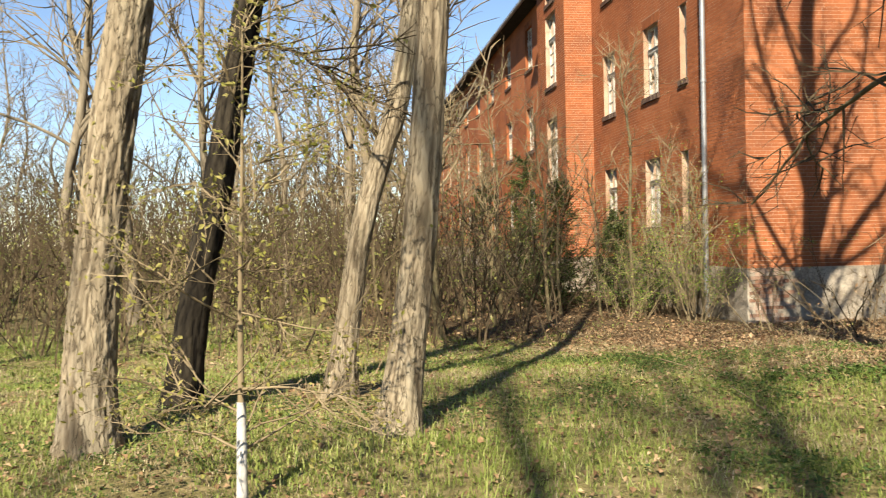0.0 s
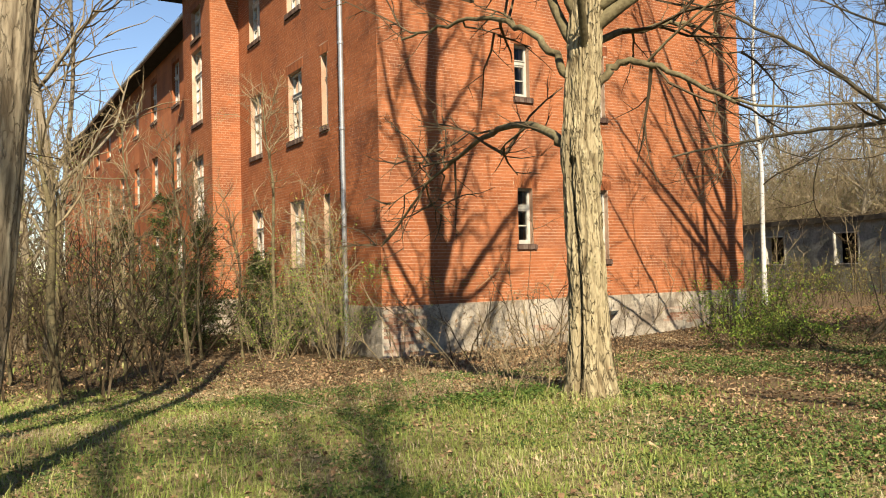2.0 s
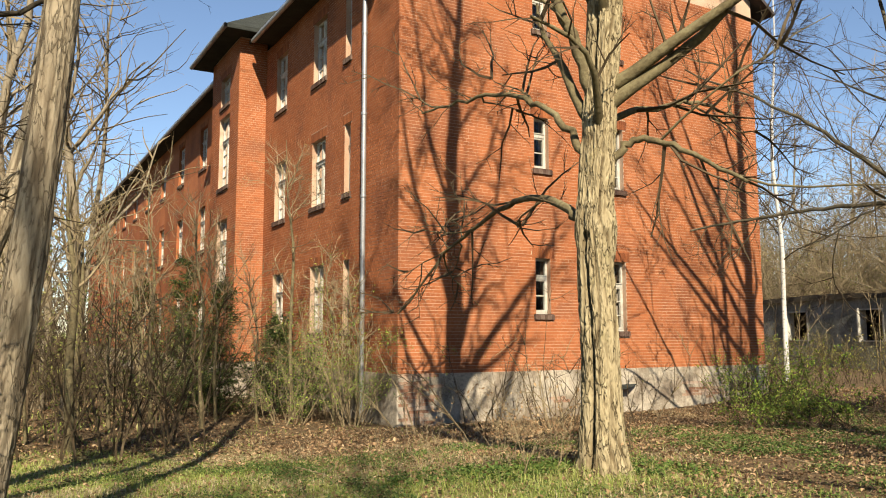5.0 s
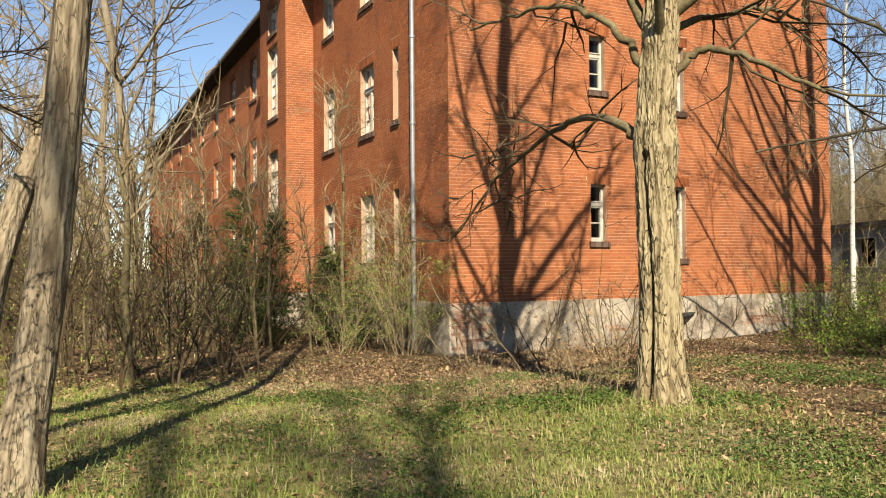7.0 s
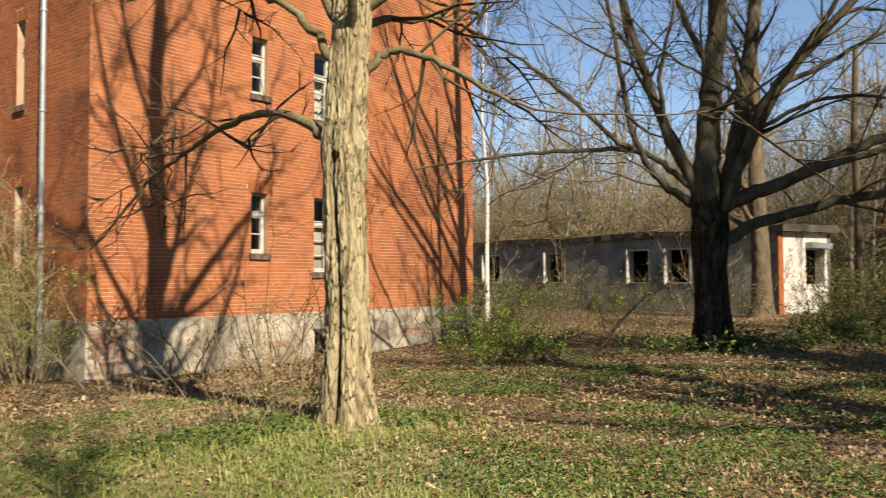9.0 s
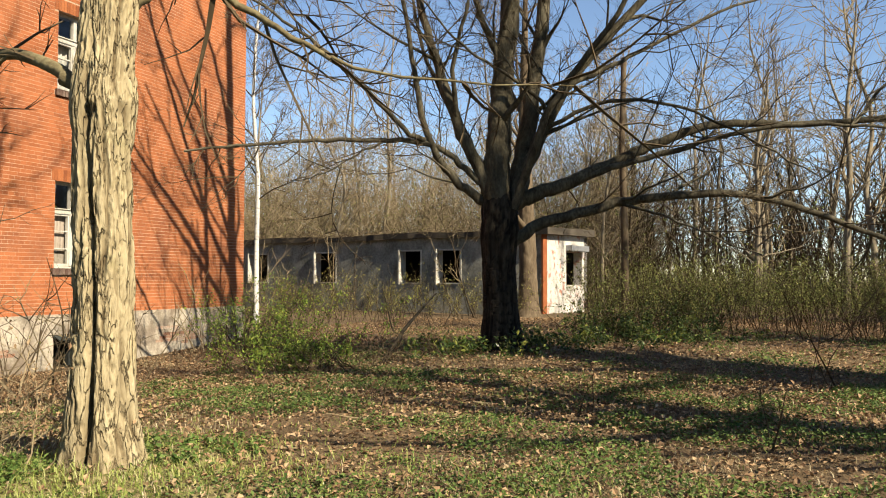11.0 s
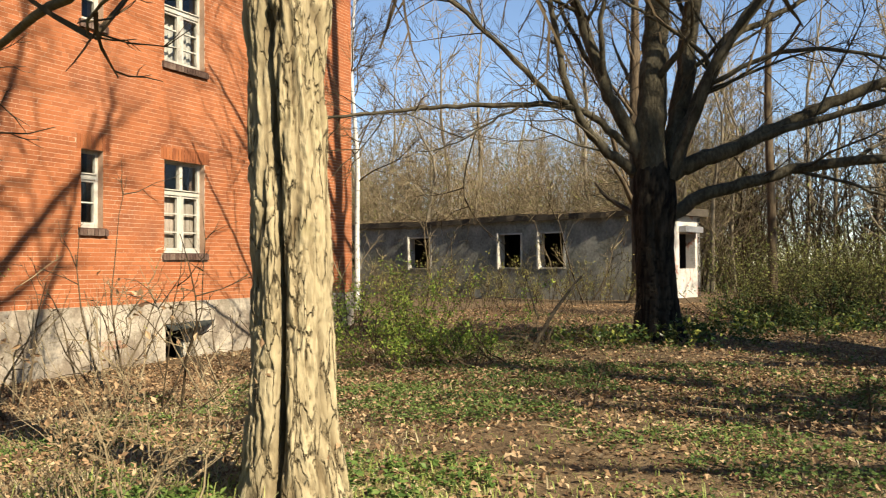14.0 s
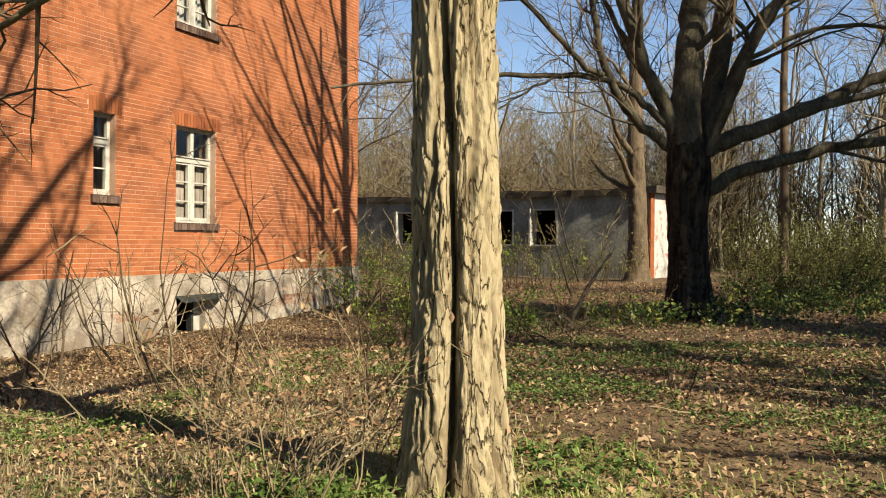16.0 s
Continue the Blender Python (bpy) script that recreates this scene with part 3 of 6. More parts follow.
g.box(Vector((0, 0, 0)), XA, YA, UP, CX - OV, CX + 0.02, RIS1 + 0.65, FAR_Y, EAVE - 0.02, EAVE + 0.11)
under(g.build("eave", M["eave"], label="dark boarded overhanging eaves"), building)
g = Geo()
g.box(Vector((0, 0, 0)), XA, YA, UP, RISX - 0.6, CX + 1.0, RIS0 - 0.65, RIS1 + 0.65, EAVE + 0.34, EAVE + 0.48)
e0, e1, et = RISX - 0.6, CX + 3.6, EAVE + 0.48
g.add([(e0, RIS0 - 0.65, et), (e0, RIS1 + 0.65, et), (e1, RIS1 + 0.65, et), (e1, RIS0 - 0.65, et), (CX + 1.4, (RIS0 + RIS1) / 2, et + 2.0), (e1, (RIS0 + RIS1) / 2, et + 2.0)],
      np.array([(0, 4, 4, 1), (0, 3, 5, 4), (1, 4, 5, 2)])[1:])
g.add([(e0, RIS0 - 0.65, et), (e0, RIS1 + 0.65, et), (CX + 1.4, (RIS0 + RIS1) / 2, et + 2.0)], [(0, 2, 1)])
under(g.build("bay_roof", M["eave"], label="dark hipped roof over the projecting bay"), building)
# gutter along the eaves
for ya, yb in ((CY - 0.3, RIS0 - 0.66), (RIS1 + 0.66, FAR_Y)):
    g = Geo()
    g.tube([(CX - OV - 0.06, ya, EAVE + 0.02), (CX - OV - 0.06, (ya + yb) / 2, EAVE + 0.02), (CX - OV - 0.06, yb, EAVE + 0.02)], [0.075] * 3, 10)
    under(g.build("gutter", M["zinc"], smooth=True), building)
g = Geo()
g.tube([(RISX - 0.66, RIS0 - 0.65, EAVE + 0.4), (RISX - 0.66, 27, EAVE + 0.4), (RISX - 0.66, RIS1 + 0.65, EAVE + 0.4)], [0.075] * 3, 10)
under(g.build("gutter", M["zinc"], smooth=True), building)

# drainpipe with its sockets and brackets
pipe = base_at("drainpipe", CX - 0.12, 17.12, gz(CX - 0.2, 17.12), "grey zinc downpipe fixed beside the building's corner", "drainpipe")
g = Geo()
zb = pipe.location.z
zz = np.linspace(zb, EAVE - 0.5, 30)
g.tube([(CX - 0.12, 17.12, z) for z in zz] + [(CX - 0.3, 17.12, EAVE - 0.25), (CX - OV - 0.03, 17.12, EAVE)], [0.058] * 32, 14)
under(g.build("pipe", M["zinc"], smooth=True), pipe)
for z in np.arange(zb + 1.2, EAVE - 0.6, 2.0):
    g = Geo()
    g.tube([(CX - 0.12, 17.12, z), (CX - 0.12, 17.12, z + 0.03), (CX - 0.12, 17.12, z + 0.06)], [0.071, 0.073, 0.071], 14)
    under(g.build("socket", M["zinc"], smooth=True), pipe)


# ---- windows ----
def window(o, u, n, hole, number, bars=2, narrow=False, behind=""):
    """A painted wooden casement set back in its opening, with transom, mullion, glazing bars, separate panes and a projecting sill."""
    a, b, c, d = hole
    mid = o + u * ((a + b) / 2) + UP * c
    w = base_at("window_%d" % number, *mid, "tall weathered white wooden window in a brick opening" if not narrow else "narrow weathered white wooden window in a brick opening", "window", kind="structure")
    i0, i1, fw = -0.20, -0.13, 0.055
    g = Geo()
    g.box(o, u, UP, n, a, b, c, c + fw, i0, i1)
    g.box(o, u, UP, n, a, b, d - fw, d, i0, i1)
    g.box(o, u, UP, n, a, a + fw, c + fw, d - fw, i0, i1)
    g.box(o, u, UP, n, b - fw, b, c + fw, d - fw, i0, i1)
    under(g.build("window_frame", M["paint"]), w)
    zt = c + (d - c) * 0.66
    g = Geo()
    g.box(o, u, UP, n, a + fw, b - fw, zt - 0.045, zt + 0.045, i0, i1 + 0.03)
    g.box(o, u, UP, n, a + fw, b - fw, zt + 0.045, zt + 0.065, i0, i1 + 0.055)
    under(g.build("transom", M["paint"]), w)
    cols = [(a + fw, b - fw)]
    if not narrow:
        m = (a + b) / 2
        g = Geo()
        g.box(o, u, UP, n, m - 0.045, m + 0.045, c + fw, zt - 0.045, i0, i1 + 0.02)
        g.box(o, u, UP, n, m - 0.04, m + 0.04, zt + 0.066, d - fw, i0, i1 + 0.02)
        under(g.build("mullion", M["paint"]), w)
        cols = [(a + fw, m - 0.045), (m + 0.045, b - fw)]
    rng = random.Random(number)
    for p, q in cols:
        # casement stiles
        g = Geo()
        for s0, s1, z0, z1 in ((p, p + 0.035, c + fw, zt - 0.045), (q - 0.035, q, c + fw, zt - 0.045), (p + 0.035, q - 0.035, c + fw, c + fw + 0.05), (p + 0.035, q - 0.035, zt - 0.085, zt - 0.045)):
            g.box(o, u, UP, n, s0, s1, z0, z1, i0 + 0.01, i1 + 0.008)
        hgt = zt - 0.045 - c - fw
        for k in range(1, bars + 1):
            zk = c + fw + hgt * k / (bars + 1)
            g.box(o, u, UP, n, p + 0.035, q - 0.035, zk - 0.012, zk + 0.012, i0 + 0.015, i1 - 0.005)
        under(g.build("casement", M["paint"]), w)
        edges = [c + fw + hgt * k / (bars + 1) for k in range(bars + 2)]
        for z0, z1 in list(zip(edges, edges[1:])) + [(zt + 0.045, d - fw)]:
            if rng.random() < 0.1:
                continue
            g = Geo()
            tilt = rng.uniform(-0.004, 0.004)
            g.add([o + u * p + UP * z0 + n * (-0.165 + tilt), o + u * q + UP * z0 + n * -0.165, o + u * q + UP * z1 + n * (-0.165 - tilt), o + u * p + UP * z1 + n * -0.165], [(0, 1, 2, 3)])
            pane = under(g.build("pane", M["glass"]), w)
            pane.visible_shadow = False
    if behind:
        g = Geo()
        if behind == "boards":
            x, zz0 = a + 0.06, c + 0.03
            while x < b - 0.1:
                wd = rng.uniform(0.11, 0.17)
                g.box(o, u, UP, n, x, min(x + wd - 0.008, b - 0.06), zz0, zt - 0.05, -0.27, -0.245 + rng.uniform(-0.006, 0.006))
                x += wd
            under(g.build("board", M["board"], label="grey weathered boards behind the panes"), w)
        else:
            xs = np.linspace(a + 0.05, b - 0.05, 26)
            hi = zt - 0.05 if behind == "half" else d - 0.08
            rows = []
            for z in (c + 0.05, hi):
                rows.append([o + u * x + UP * z + n * (-0.30 + 0.025 * math.sin(x * 55) + 0.012 * math.sin(x * 23 + z)) for x in xs])
            k = len(xs)
            g.add([tuple(p) for r_ in rows for p in r_], [(i, i + 1, k + i + 1, k + i) for i in range(k - 1)])
            under(g.build("curtain", M["curtain"], label="grimy pale curtain behind the panes", smooth=True), w)
    # sill of bricks on edge, and the soldier course over the opening
    g = Geo()
    x = a - 0.06
    while x < b + 0.04:
        g.box(o, u, UP, n, x + 0.004, x + 0.068, c - 0.125 + rng.uniform(-0.004, 0.004), c - 0.012, -0.16, 0.055 + rng.uniform(-0.004, 0.006))
        x += 0.073
    g.box(o, u, UP, n, a - 0.055, b + 0.055, c - 0.012, c + 0.006, -0.2, 0.05)
    under(g.build("window_sill", M["sill"]), w)
    g = Geo()
    x = a - 0.1
    while x < b + 0.06:
        g.box(o, u, UP, n, x + 0.004, x + 0.07, d + 0.006, d + 0.245, -0.02, 0.0085 + rng.uniform(-0.001, 0.002), open_back=True)
        x += 0.0745
    under(g.build("lintel", M["lintel"]), w)
    return w


number = 1
for h in gable_holes:
    nar = h[1] - h[0] < 0.7
    window(G_O, XA, -YA, h, number, bars=1 if nar else 2, narrow=nar, behind="" if nar else ("boards" if h[2] < 3 else "half"))
    number += 1
for h in near_holes:
    nar = h[1] - h[0] < 0.7
    window(F_O, YA, -XA, h, number, bars=2, narrow=nar, behind="full" if nar or number % 2 else "half")
    number += 1
for h in ris_holes:
    window(R_O, YA, -XA, h, number, bars=3 if h[3] - h[2] > 1.5 else 0, behind="half" if h[2] < 6 else "")
    number += 1
for h in far_holes:
    window(F_O, YA, -XA, h, number, bars=1, behind="full" if number % 3 else "half")
    number += 1

# cellar opening: dark hatch with a tilted rusty flap and a pale jamb
hatch = base_at("cellar_hatch", 13.9, CY, -0.5, "open cellar hatch with a sagging dark metal flap in the plinth", "hatch")
g = Geo()
g.box(G_O, XA, UP, -YA, 14.04, 14.24, -0.55, 0.27, -0.16, -0.10)
under(g.build("leaf", M["paint"], label="pale chipped wooden leaf standing ajar"), hatch)
g = Geo()
g.box(G_O, XA, UP, -YA, 13.97, 14.035, -0.55, 0.27, -0.18, -0.06)
under(g.build("post", M["eave"], label="dark wooden post"), hatch)
g = Geo()
fl = [(13.46, CY - 0.05, 0.30), (14.72, CY - 0.10, 0.31), (14.34, CY - 0.30, 0.24), (13.48, CY - 0.24, 0.20)]
g.add(fl + [(x, y, z + 0.022) for x, y, z in fl], [(0, 1, 2, 3), (7, 6, 5, 4), (0, 4, 5, 1), (1, 5, 6, 2), (2, 6, 7, 3), (3, 7, 4, 0)])
under(g.build("flap", M["eave"], label="bent dark metal flap"), hatch)
g = Geo()
# back wall added behind the hatch, its colour holding the opening's shade
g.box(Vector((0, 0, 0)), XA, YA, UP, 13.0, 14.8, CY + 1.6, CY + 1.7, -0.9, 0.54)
under(g.build("cellar_wall", M["deep_shade"]), hatch)

# ---- annex: low grey building, turned to the main one ----
AH = 14.0
AO = Vector((35.3, 15.8, 0))
AU = Vector((math.sin(radians(AH)), math.cos(radians(AH)), 0))      # along its front
AN = Vector((-AU.y, AU.x, 0))                                          # outwards, towards the walk
A0, A1, AD, ATOP = -4.95, 31.0, 4.0, 3.38
annex = base_at("annex_building", *(AO + AU * 8), "low derelict grey rendered building with a flat overgrown roof", "building")
a_holes = [(a, b, 1.23, 2.82) for a, b in ((12.0, 13.55), (6.95, 8.45), (1.5, 2.8), (-0.75, 0.6), (18.0, 19.5), (23.5, 25.0))]
g = Geo()
wall_sheet(g, AO, AU, AN, A0, A1, -0.8, ATOP, a_holes)
under(g.build("wall", M["annex"]), annex)
E_O = AO + AU * A0
e_holes = [(2.0, 3.5, 1.2, 2.65)]
g = Geo()
wall_sheet(g, E_O, -AN, -AU, 0.0, AD, -0.8, ATOP, e_holes)
under(g.build("wall", M["annex_white"], label="white peeling end wall showing red brick"), annex)
g = Geo()
# back, end and inner walls, coloured near-black for the dark behind the windows
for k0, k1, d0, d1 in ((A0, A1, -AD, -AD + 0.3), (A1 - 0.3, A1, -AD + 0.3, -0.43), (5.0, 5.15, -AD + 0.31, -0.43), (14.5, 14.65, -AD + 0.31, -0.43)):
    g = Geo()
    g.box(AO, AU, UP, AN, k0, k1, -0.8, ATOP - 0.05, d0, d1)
    under(g.build("wall", M["deep_shade"]), annex)
g = Geo()
rng_ = np.random.default_rng(5)
ks = np.linspace(A0 - 0.3, A1 + 0.3, 70)
ring = []
for k in ks:
    jag, sag = rng_.uniform(-0.06, 0.06), 0.05 * math.sin(k * 0.7) + rng_.uniform(-0.02, 0.02)
    for w_, z_ in ((-AD - 0.2, ATOP + 0.01), (0.16 + jag, ATOP - 0.06 + sag * 0.4), (0.16 + jag, ATOP + 0.20 + sag), (-AD - 0.2, ATOP + 0.32)):
        ring.append(tuple(AO + AU * k + AN * w_ + UP * z_))
nk = len(ks)
fs = [(i * 4 + j, i * 4 + (j + 1) % 4, (i + 1) * 4 + (j + 1) % 4, (i + 1) * 4 + j) for i in range(nk - 1) for j in range(4)] + [(3, 2, 1, 0), (nk * 4 - 4, nk * 4 - 3, nk * 4 - 2, nk * 4 - 1)]
g.add(ring, fs)
under(g.build("roof", M["bitumen"], label="sagging bitumen roof strewn with leaves"), annex)
g = Geo()
g.box(E_O, -AN, UP, -AU, -0.1, 0.24, -0.7, ATOP - 0.03, -0.05, 0.035)
under(g.build("corner_pier", M["lintel"], label="bare red brick corner"), annex)
g = Geo()
for p, q, c, d in ((1.95, 3.6, 2.70, 2.94),):
    g.box(E_O, -AN, UP, -AU, p, q, c, d, 0.01, 0.32)
under(g.build("canopy", M["zinc"], label="grey metal canopy over the opening"), annex)
for h in a_holes:
    a, b, c, d = h
    w = base_at("window_%d" % number, *(AO + AU * ((a + b) / 2) + UP * c), "broken window with white frame posts and a dark empty opening", "window", kind="structure")
    number += 1
    g = Geo()
    g.box(AO, AU, UP, AN, a - 0.02, a + 0.07, c, d, -0.30, 0.02)
    g.box(AO, AU, UP, AN, a, b, d - 0.06, d, -0.28, 0.012)
    g.box(AO, AU, UP, AN, a, b, c, c + 0.06, -0.28, 0.04)
    under(g.build("window_frame", M["paint"]), w)
    # sunlit window reveal, shaped as a jamb set proud to catch the sun
    g = Geo()
    g.box(AO, AU, UP, AN, b - 0.05, b + 0.02, c - 0.02, d + 0.02, -0.38, 0.14)
    under(g.build("shutter_post", M["paint"], label="white painted jamb set proud of the wall"), w)


# ---- trees ----
def norm(a):
    return a / (np.linalg.norm(a, axis=-1, keepdims=True) + 1e-9)


def bend_path(rng, p, d, length, n, wobble, rise):
    """A wandering path of n points; rise turns it up (or down) along the way."""
    pts, q, d = [np.array(p, float)], np.array(p, float), norm(np.array(d, float))
    for _ in range(n - 1):
        d = norm(d + rng.normal(0, wobble, 3) + np.array([0, 0, rise]))
        q = q + d * length / (n - 1)
        pts.append(q)
    return np.array(pts)


def twig_batch(g, P, D, L, R, rng, rings=3, wobble=0.18, rise=0.06):
    """Many thin three-sided twigs at once. Returns their tips and mid points with directions."""
    n = len(P)
    pts, d, p = [P], norm(D), P
    for _ in range(rings - 1):
        d = norm(d + rng.normal(0, wobble, (n, 3)) + np.array([0, 0, rise]))
        p = p + d * (L / (rings - 1))[:, None]
        pts.append(p)
    pts = np.stack(pts, 1)
    t = norm(pts[:, -1] - pts[:, 0])
    ref = np.where(np.abs(t[:, 2:3]) < 0.8, np.array([[0, 0, 1.0]]), np.array([[1.0, 0, 0]]))
    a = norm(np.cross(t, ref))
    b = np.cross(t, a)
    ang = np.arange(3) * 2 * np.pi / 3
    ring = a[:, None, :] * np.cos(ang)[None, :, None] + b[:, None, :] * np.sin(ang)[None, :, None]
    taper = np.linspace(1, 0.3, rings)
    v = pts[:, :, None, :] + ring[:, None] * (R[:, None] * taper[None, :])[:, :, None, None]
    i, j = np.meshgrid(np.arange(rings - 1), np.arange(3), indexing="ij")
    k = (j + 1) % 3
    f = np.stack([i * 3 + j, (i + 1) * 3 + j, (i + 1) * 3 + k, i * 3 + k], -1).reshape(-1, 4)
    faces = (f[None] + (np.arange(n) * rings * 3)[:, None, None]).reshape(-1, 4)
    g.add(v.reshape(-1, 3), faces)
    return pts


def side_dirs(rng, tang, angle_lo, angle_hi):
    """Directions that leave the tangents at an angle, on a random side."""
    n = len(tang)
    r = norm(np.cross(tang, rng.normal(0, 1, (n, 3))))
    a = rng.uniform(angle_lo, angle_hi, n)[:, None]
    return tang * np.cos(a) + r * np.sin(a)


def sample(rng, paths, per, lo=0.25):
    """Random points on paths, with the tangents there."""
    P, T = [], []
    for pts in paths:
        m = max(1, int(round(per * rng.uniform(0.7, 1.3))))
        s = rng.uniform(lo, 1.0, m) * (len(pts) - 1)
        i = np.minimum(s.astype(int), len(pts) - 2)
        fr = (s - i)[:, None]
        P.append(pts[i] * (1 - fr) + pts[i + 1] * fr)
        T.append(norm(pts[i + 1] - pts[i]))
    return np.concatenate(P), np.concatenate(T)


def leaf_quads(g, P, size, rng, flat=0.0, aspect=0.55, curl=0.12):
    """Small folded leaves: two triangles about a midrib, each its own island."""
    n = len(P)
    d = norm(rng.normal(0, 1, (n, 3)) * np.array([1, 1, 1 - 0.85 * flat]))
    up = norm(rng.normal(0, 1, (n, 3)) * (1 - flat) + np.array([0, 0, 1.0]) * (0.4 + flat))
    s = norm(np.cross(d, up))
    nn = np.cross(s, d)
    sz = (size * rng.uniform(0.6, 1.3, n))[:, None]
    tip, l, r = P + d * sz, P + d * sz * 0.5 + s * sz * aspect / 2 + nn * sz * curl, P + d * sz * 0.5 - s * sz * aspect / 2 + nn * sz * curl
    v = np.stack([P, r, tip, l], 1).reshape(-1, 3)
    f = np.array([(0, 1, 2), (0, 2, 3)])[None] + (np.arange(n) * 4)[:, None, None]
    g.add(v, f.reshape(-1, 3))


def trunk_skin(g, path, radii, sides, rings, relief, seed, flutes=0.0, ridge=4.0):
    """A trunk with long interlacing plates of bark parted by deep cracks, and a flared foot. Returns the depth of the cracks by vertex."""
    path = np.asarray(path, float)
    seg = np.concatenate([[0], np.cumsum(np.linalg.norm(np.diff(path, axis=0), axis=1))])
    low = min(5.0, seg[-1] * 0.5)
    s = np.concatenate([np.linspace(0, low, int(rings * 0.85)), np.linspace(low, seg[-1], rings - int(rings * 0.85) + 1)[1:]])
    even = np.linspace(0, seg[-1], 160)
    pts = np.stack([np.interp(even, seg, path[:, k]) for k in range(3)], 1)
    for _ in range(12):
        pts[1:-1] = (pts[:-2] + 2 * pts[1:-1] + pts[2:]) / 4
    pts = np.stack([np.interp(s, even, pts[:, k]) for k in range(3)], 1)
    rad = np.interp(s, seg, radii)
    th = np.arange(sides) * 2 * np.pi / sides
    S, T = np.meshgrid(s, th, indexing="ij")
    wob = 0.30 * (vnoise(np.cos(T) * 2 + seed, np.sin(T) * 2, S * 1.6) - 0.5) + 0.16 * (vnoise(np.cos(T) * 4, np.sin(T) * 4 + seed, S * 6.0) - 0.5)
    Tw = T + wob
    cx, cy = np.cos(Tw), np.sin(Tw)

    def crack(k, zf, width, off):
        n = vnoise(cx * k + off, cy * k + seed, S * zf + off)
        return np.exp(-((n - 0.5) / width) ** 2)

    w1 = 5.0 * (vnoise(cx * 2.2 + seed, cy * 2.2, S * 2.4) - 0.5) + 2.2 * (vnoise(cx * 5, cy * 5 + seed, S * 8.0) - 0.5)
    w2 = 5.0 * (vnoise(cx * 2.2, cy * 2.2 + seed, S * 2.1 + 5) - 0.5) + 2.2 * (vnoise(cx * 5 + seed, cy * 5, S * 9.0) - 0.5)
    n_r = int(round(ridge * 2))
    f1 = np.exp(-(np.sin((n_r * T + 7.0 * S + w1) / 2) / 0.12) ** 2) * smooth01(vnoise(cx * 3 + 2.2, cy * 3 + seed, S * 2.6) * 2.6 - 0.75)
    f2 = np.exp(-(np.sin((n_r * T - 6.0 * S + w2) / 2) / 0.12) ** 2) * smooth01(vnoise(cx * 3 + seed, cy * 3 + 7.1, S * 2.3) * 2.6 - 0.75)
    deep = np.maximum(np.maximum(f1, f2), 0.8 * crack(ridge * 0.6, 0.9, 0.06, 3.3 + seed))
    deep = np.maximum(deep, 0.5 * crack(ridge * 2.0, 5.0, 0.07, 1.7 + seed))
    plate = vnoise(cx * ridge * 1.4 + seed, cy * ridge * 1.4, S * 2.0)
    fine = vnoise(cx * 22 + seed, cy * 22, S * 30.0)
    chip = smooth01((vnoise(cx * ridge + seed, cy * ridge, S * 4.5 + cx * 3) - 0.5) * 7 + 0.5)
    disp = relief * (-1.0 * deep + 0.35 * plate + 0.22 * fine + 0.34 * chip)
    seam = np.exp(-(np.sin((T - 3.36 - 0.16 * np.sin(S * 1.9) + 0.11 * w1 / 3) / 2) / 0.06) ** 2)
    lobe = np.exp(-(np.sin((T - 3.36) / 2) / 0.30) ** 2)
    seam = seam * smooth01(vnoise(S * 1.3 + seed, S * 0, S * 0 + 2.0) * 2.4 - 0.1 + np.exp(-S / 0.8))
    disp = disp - flutes * (1.2 * seam + 0.35 * lobe)
    # the deep seam takes the furrow colour too, for the shade inside it
    if flutes > 0.06:
        deep = np.maximum(deep, seam)
    foot = 1 + 0.55 * np.exp(-S / 0.26) * (0.55 + 0.75 * vnoise(np.cos(T) * 1.6 + seed, np.sin(T) * 1.6, 0.5))
    Rr = rad[:, None] * foot + disp * np.minimum(1, rad[:, None] / 0.12)
    v = pts[:, None, :] + np.stack([np.cos(T) * Rr, np.sin(T) * Rr, 0 * Rr], -1)
    i, j = np.meshgrid(np.arange(len(s) - 1), np.arange(sides), indexing="ij")
    k = (j + 1) % sides
    f = np.stack([i * sides + j, i * sides + k, (i + 1) * sides + k, (i + 1) * sides + j], -1).reshape(-1, 4)
    g.add(v.reshape(-1, 3), f)
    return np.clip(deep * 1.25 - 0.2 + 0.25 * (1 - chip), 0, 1)


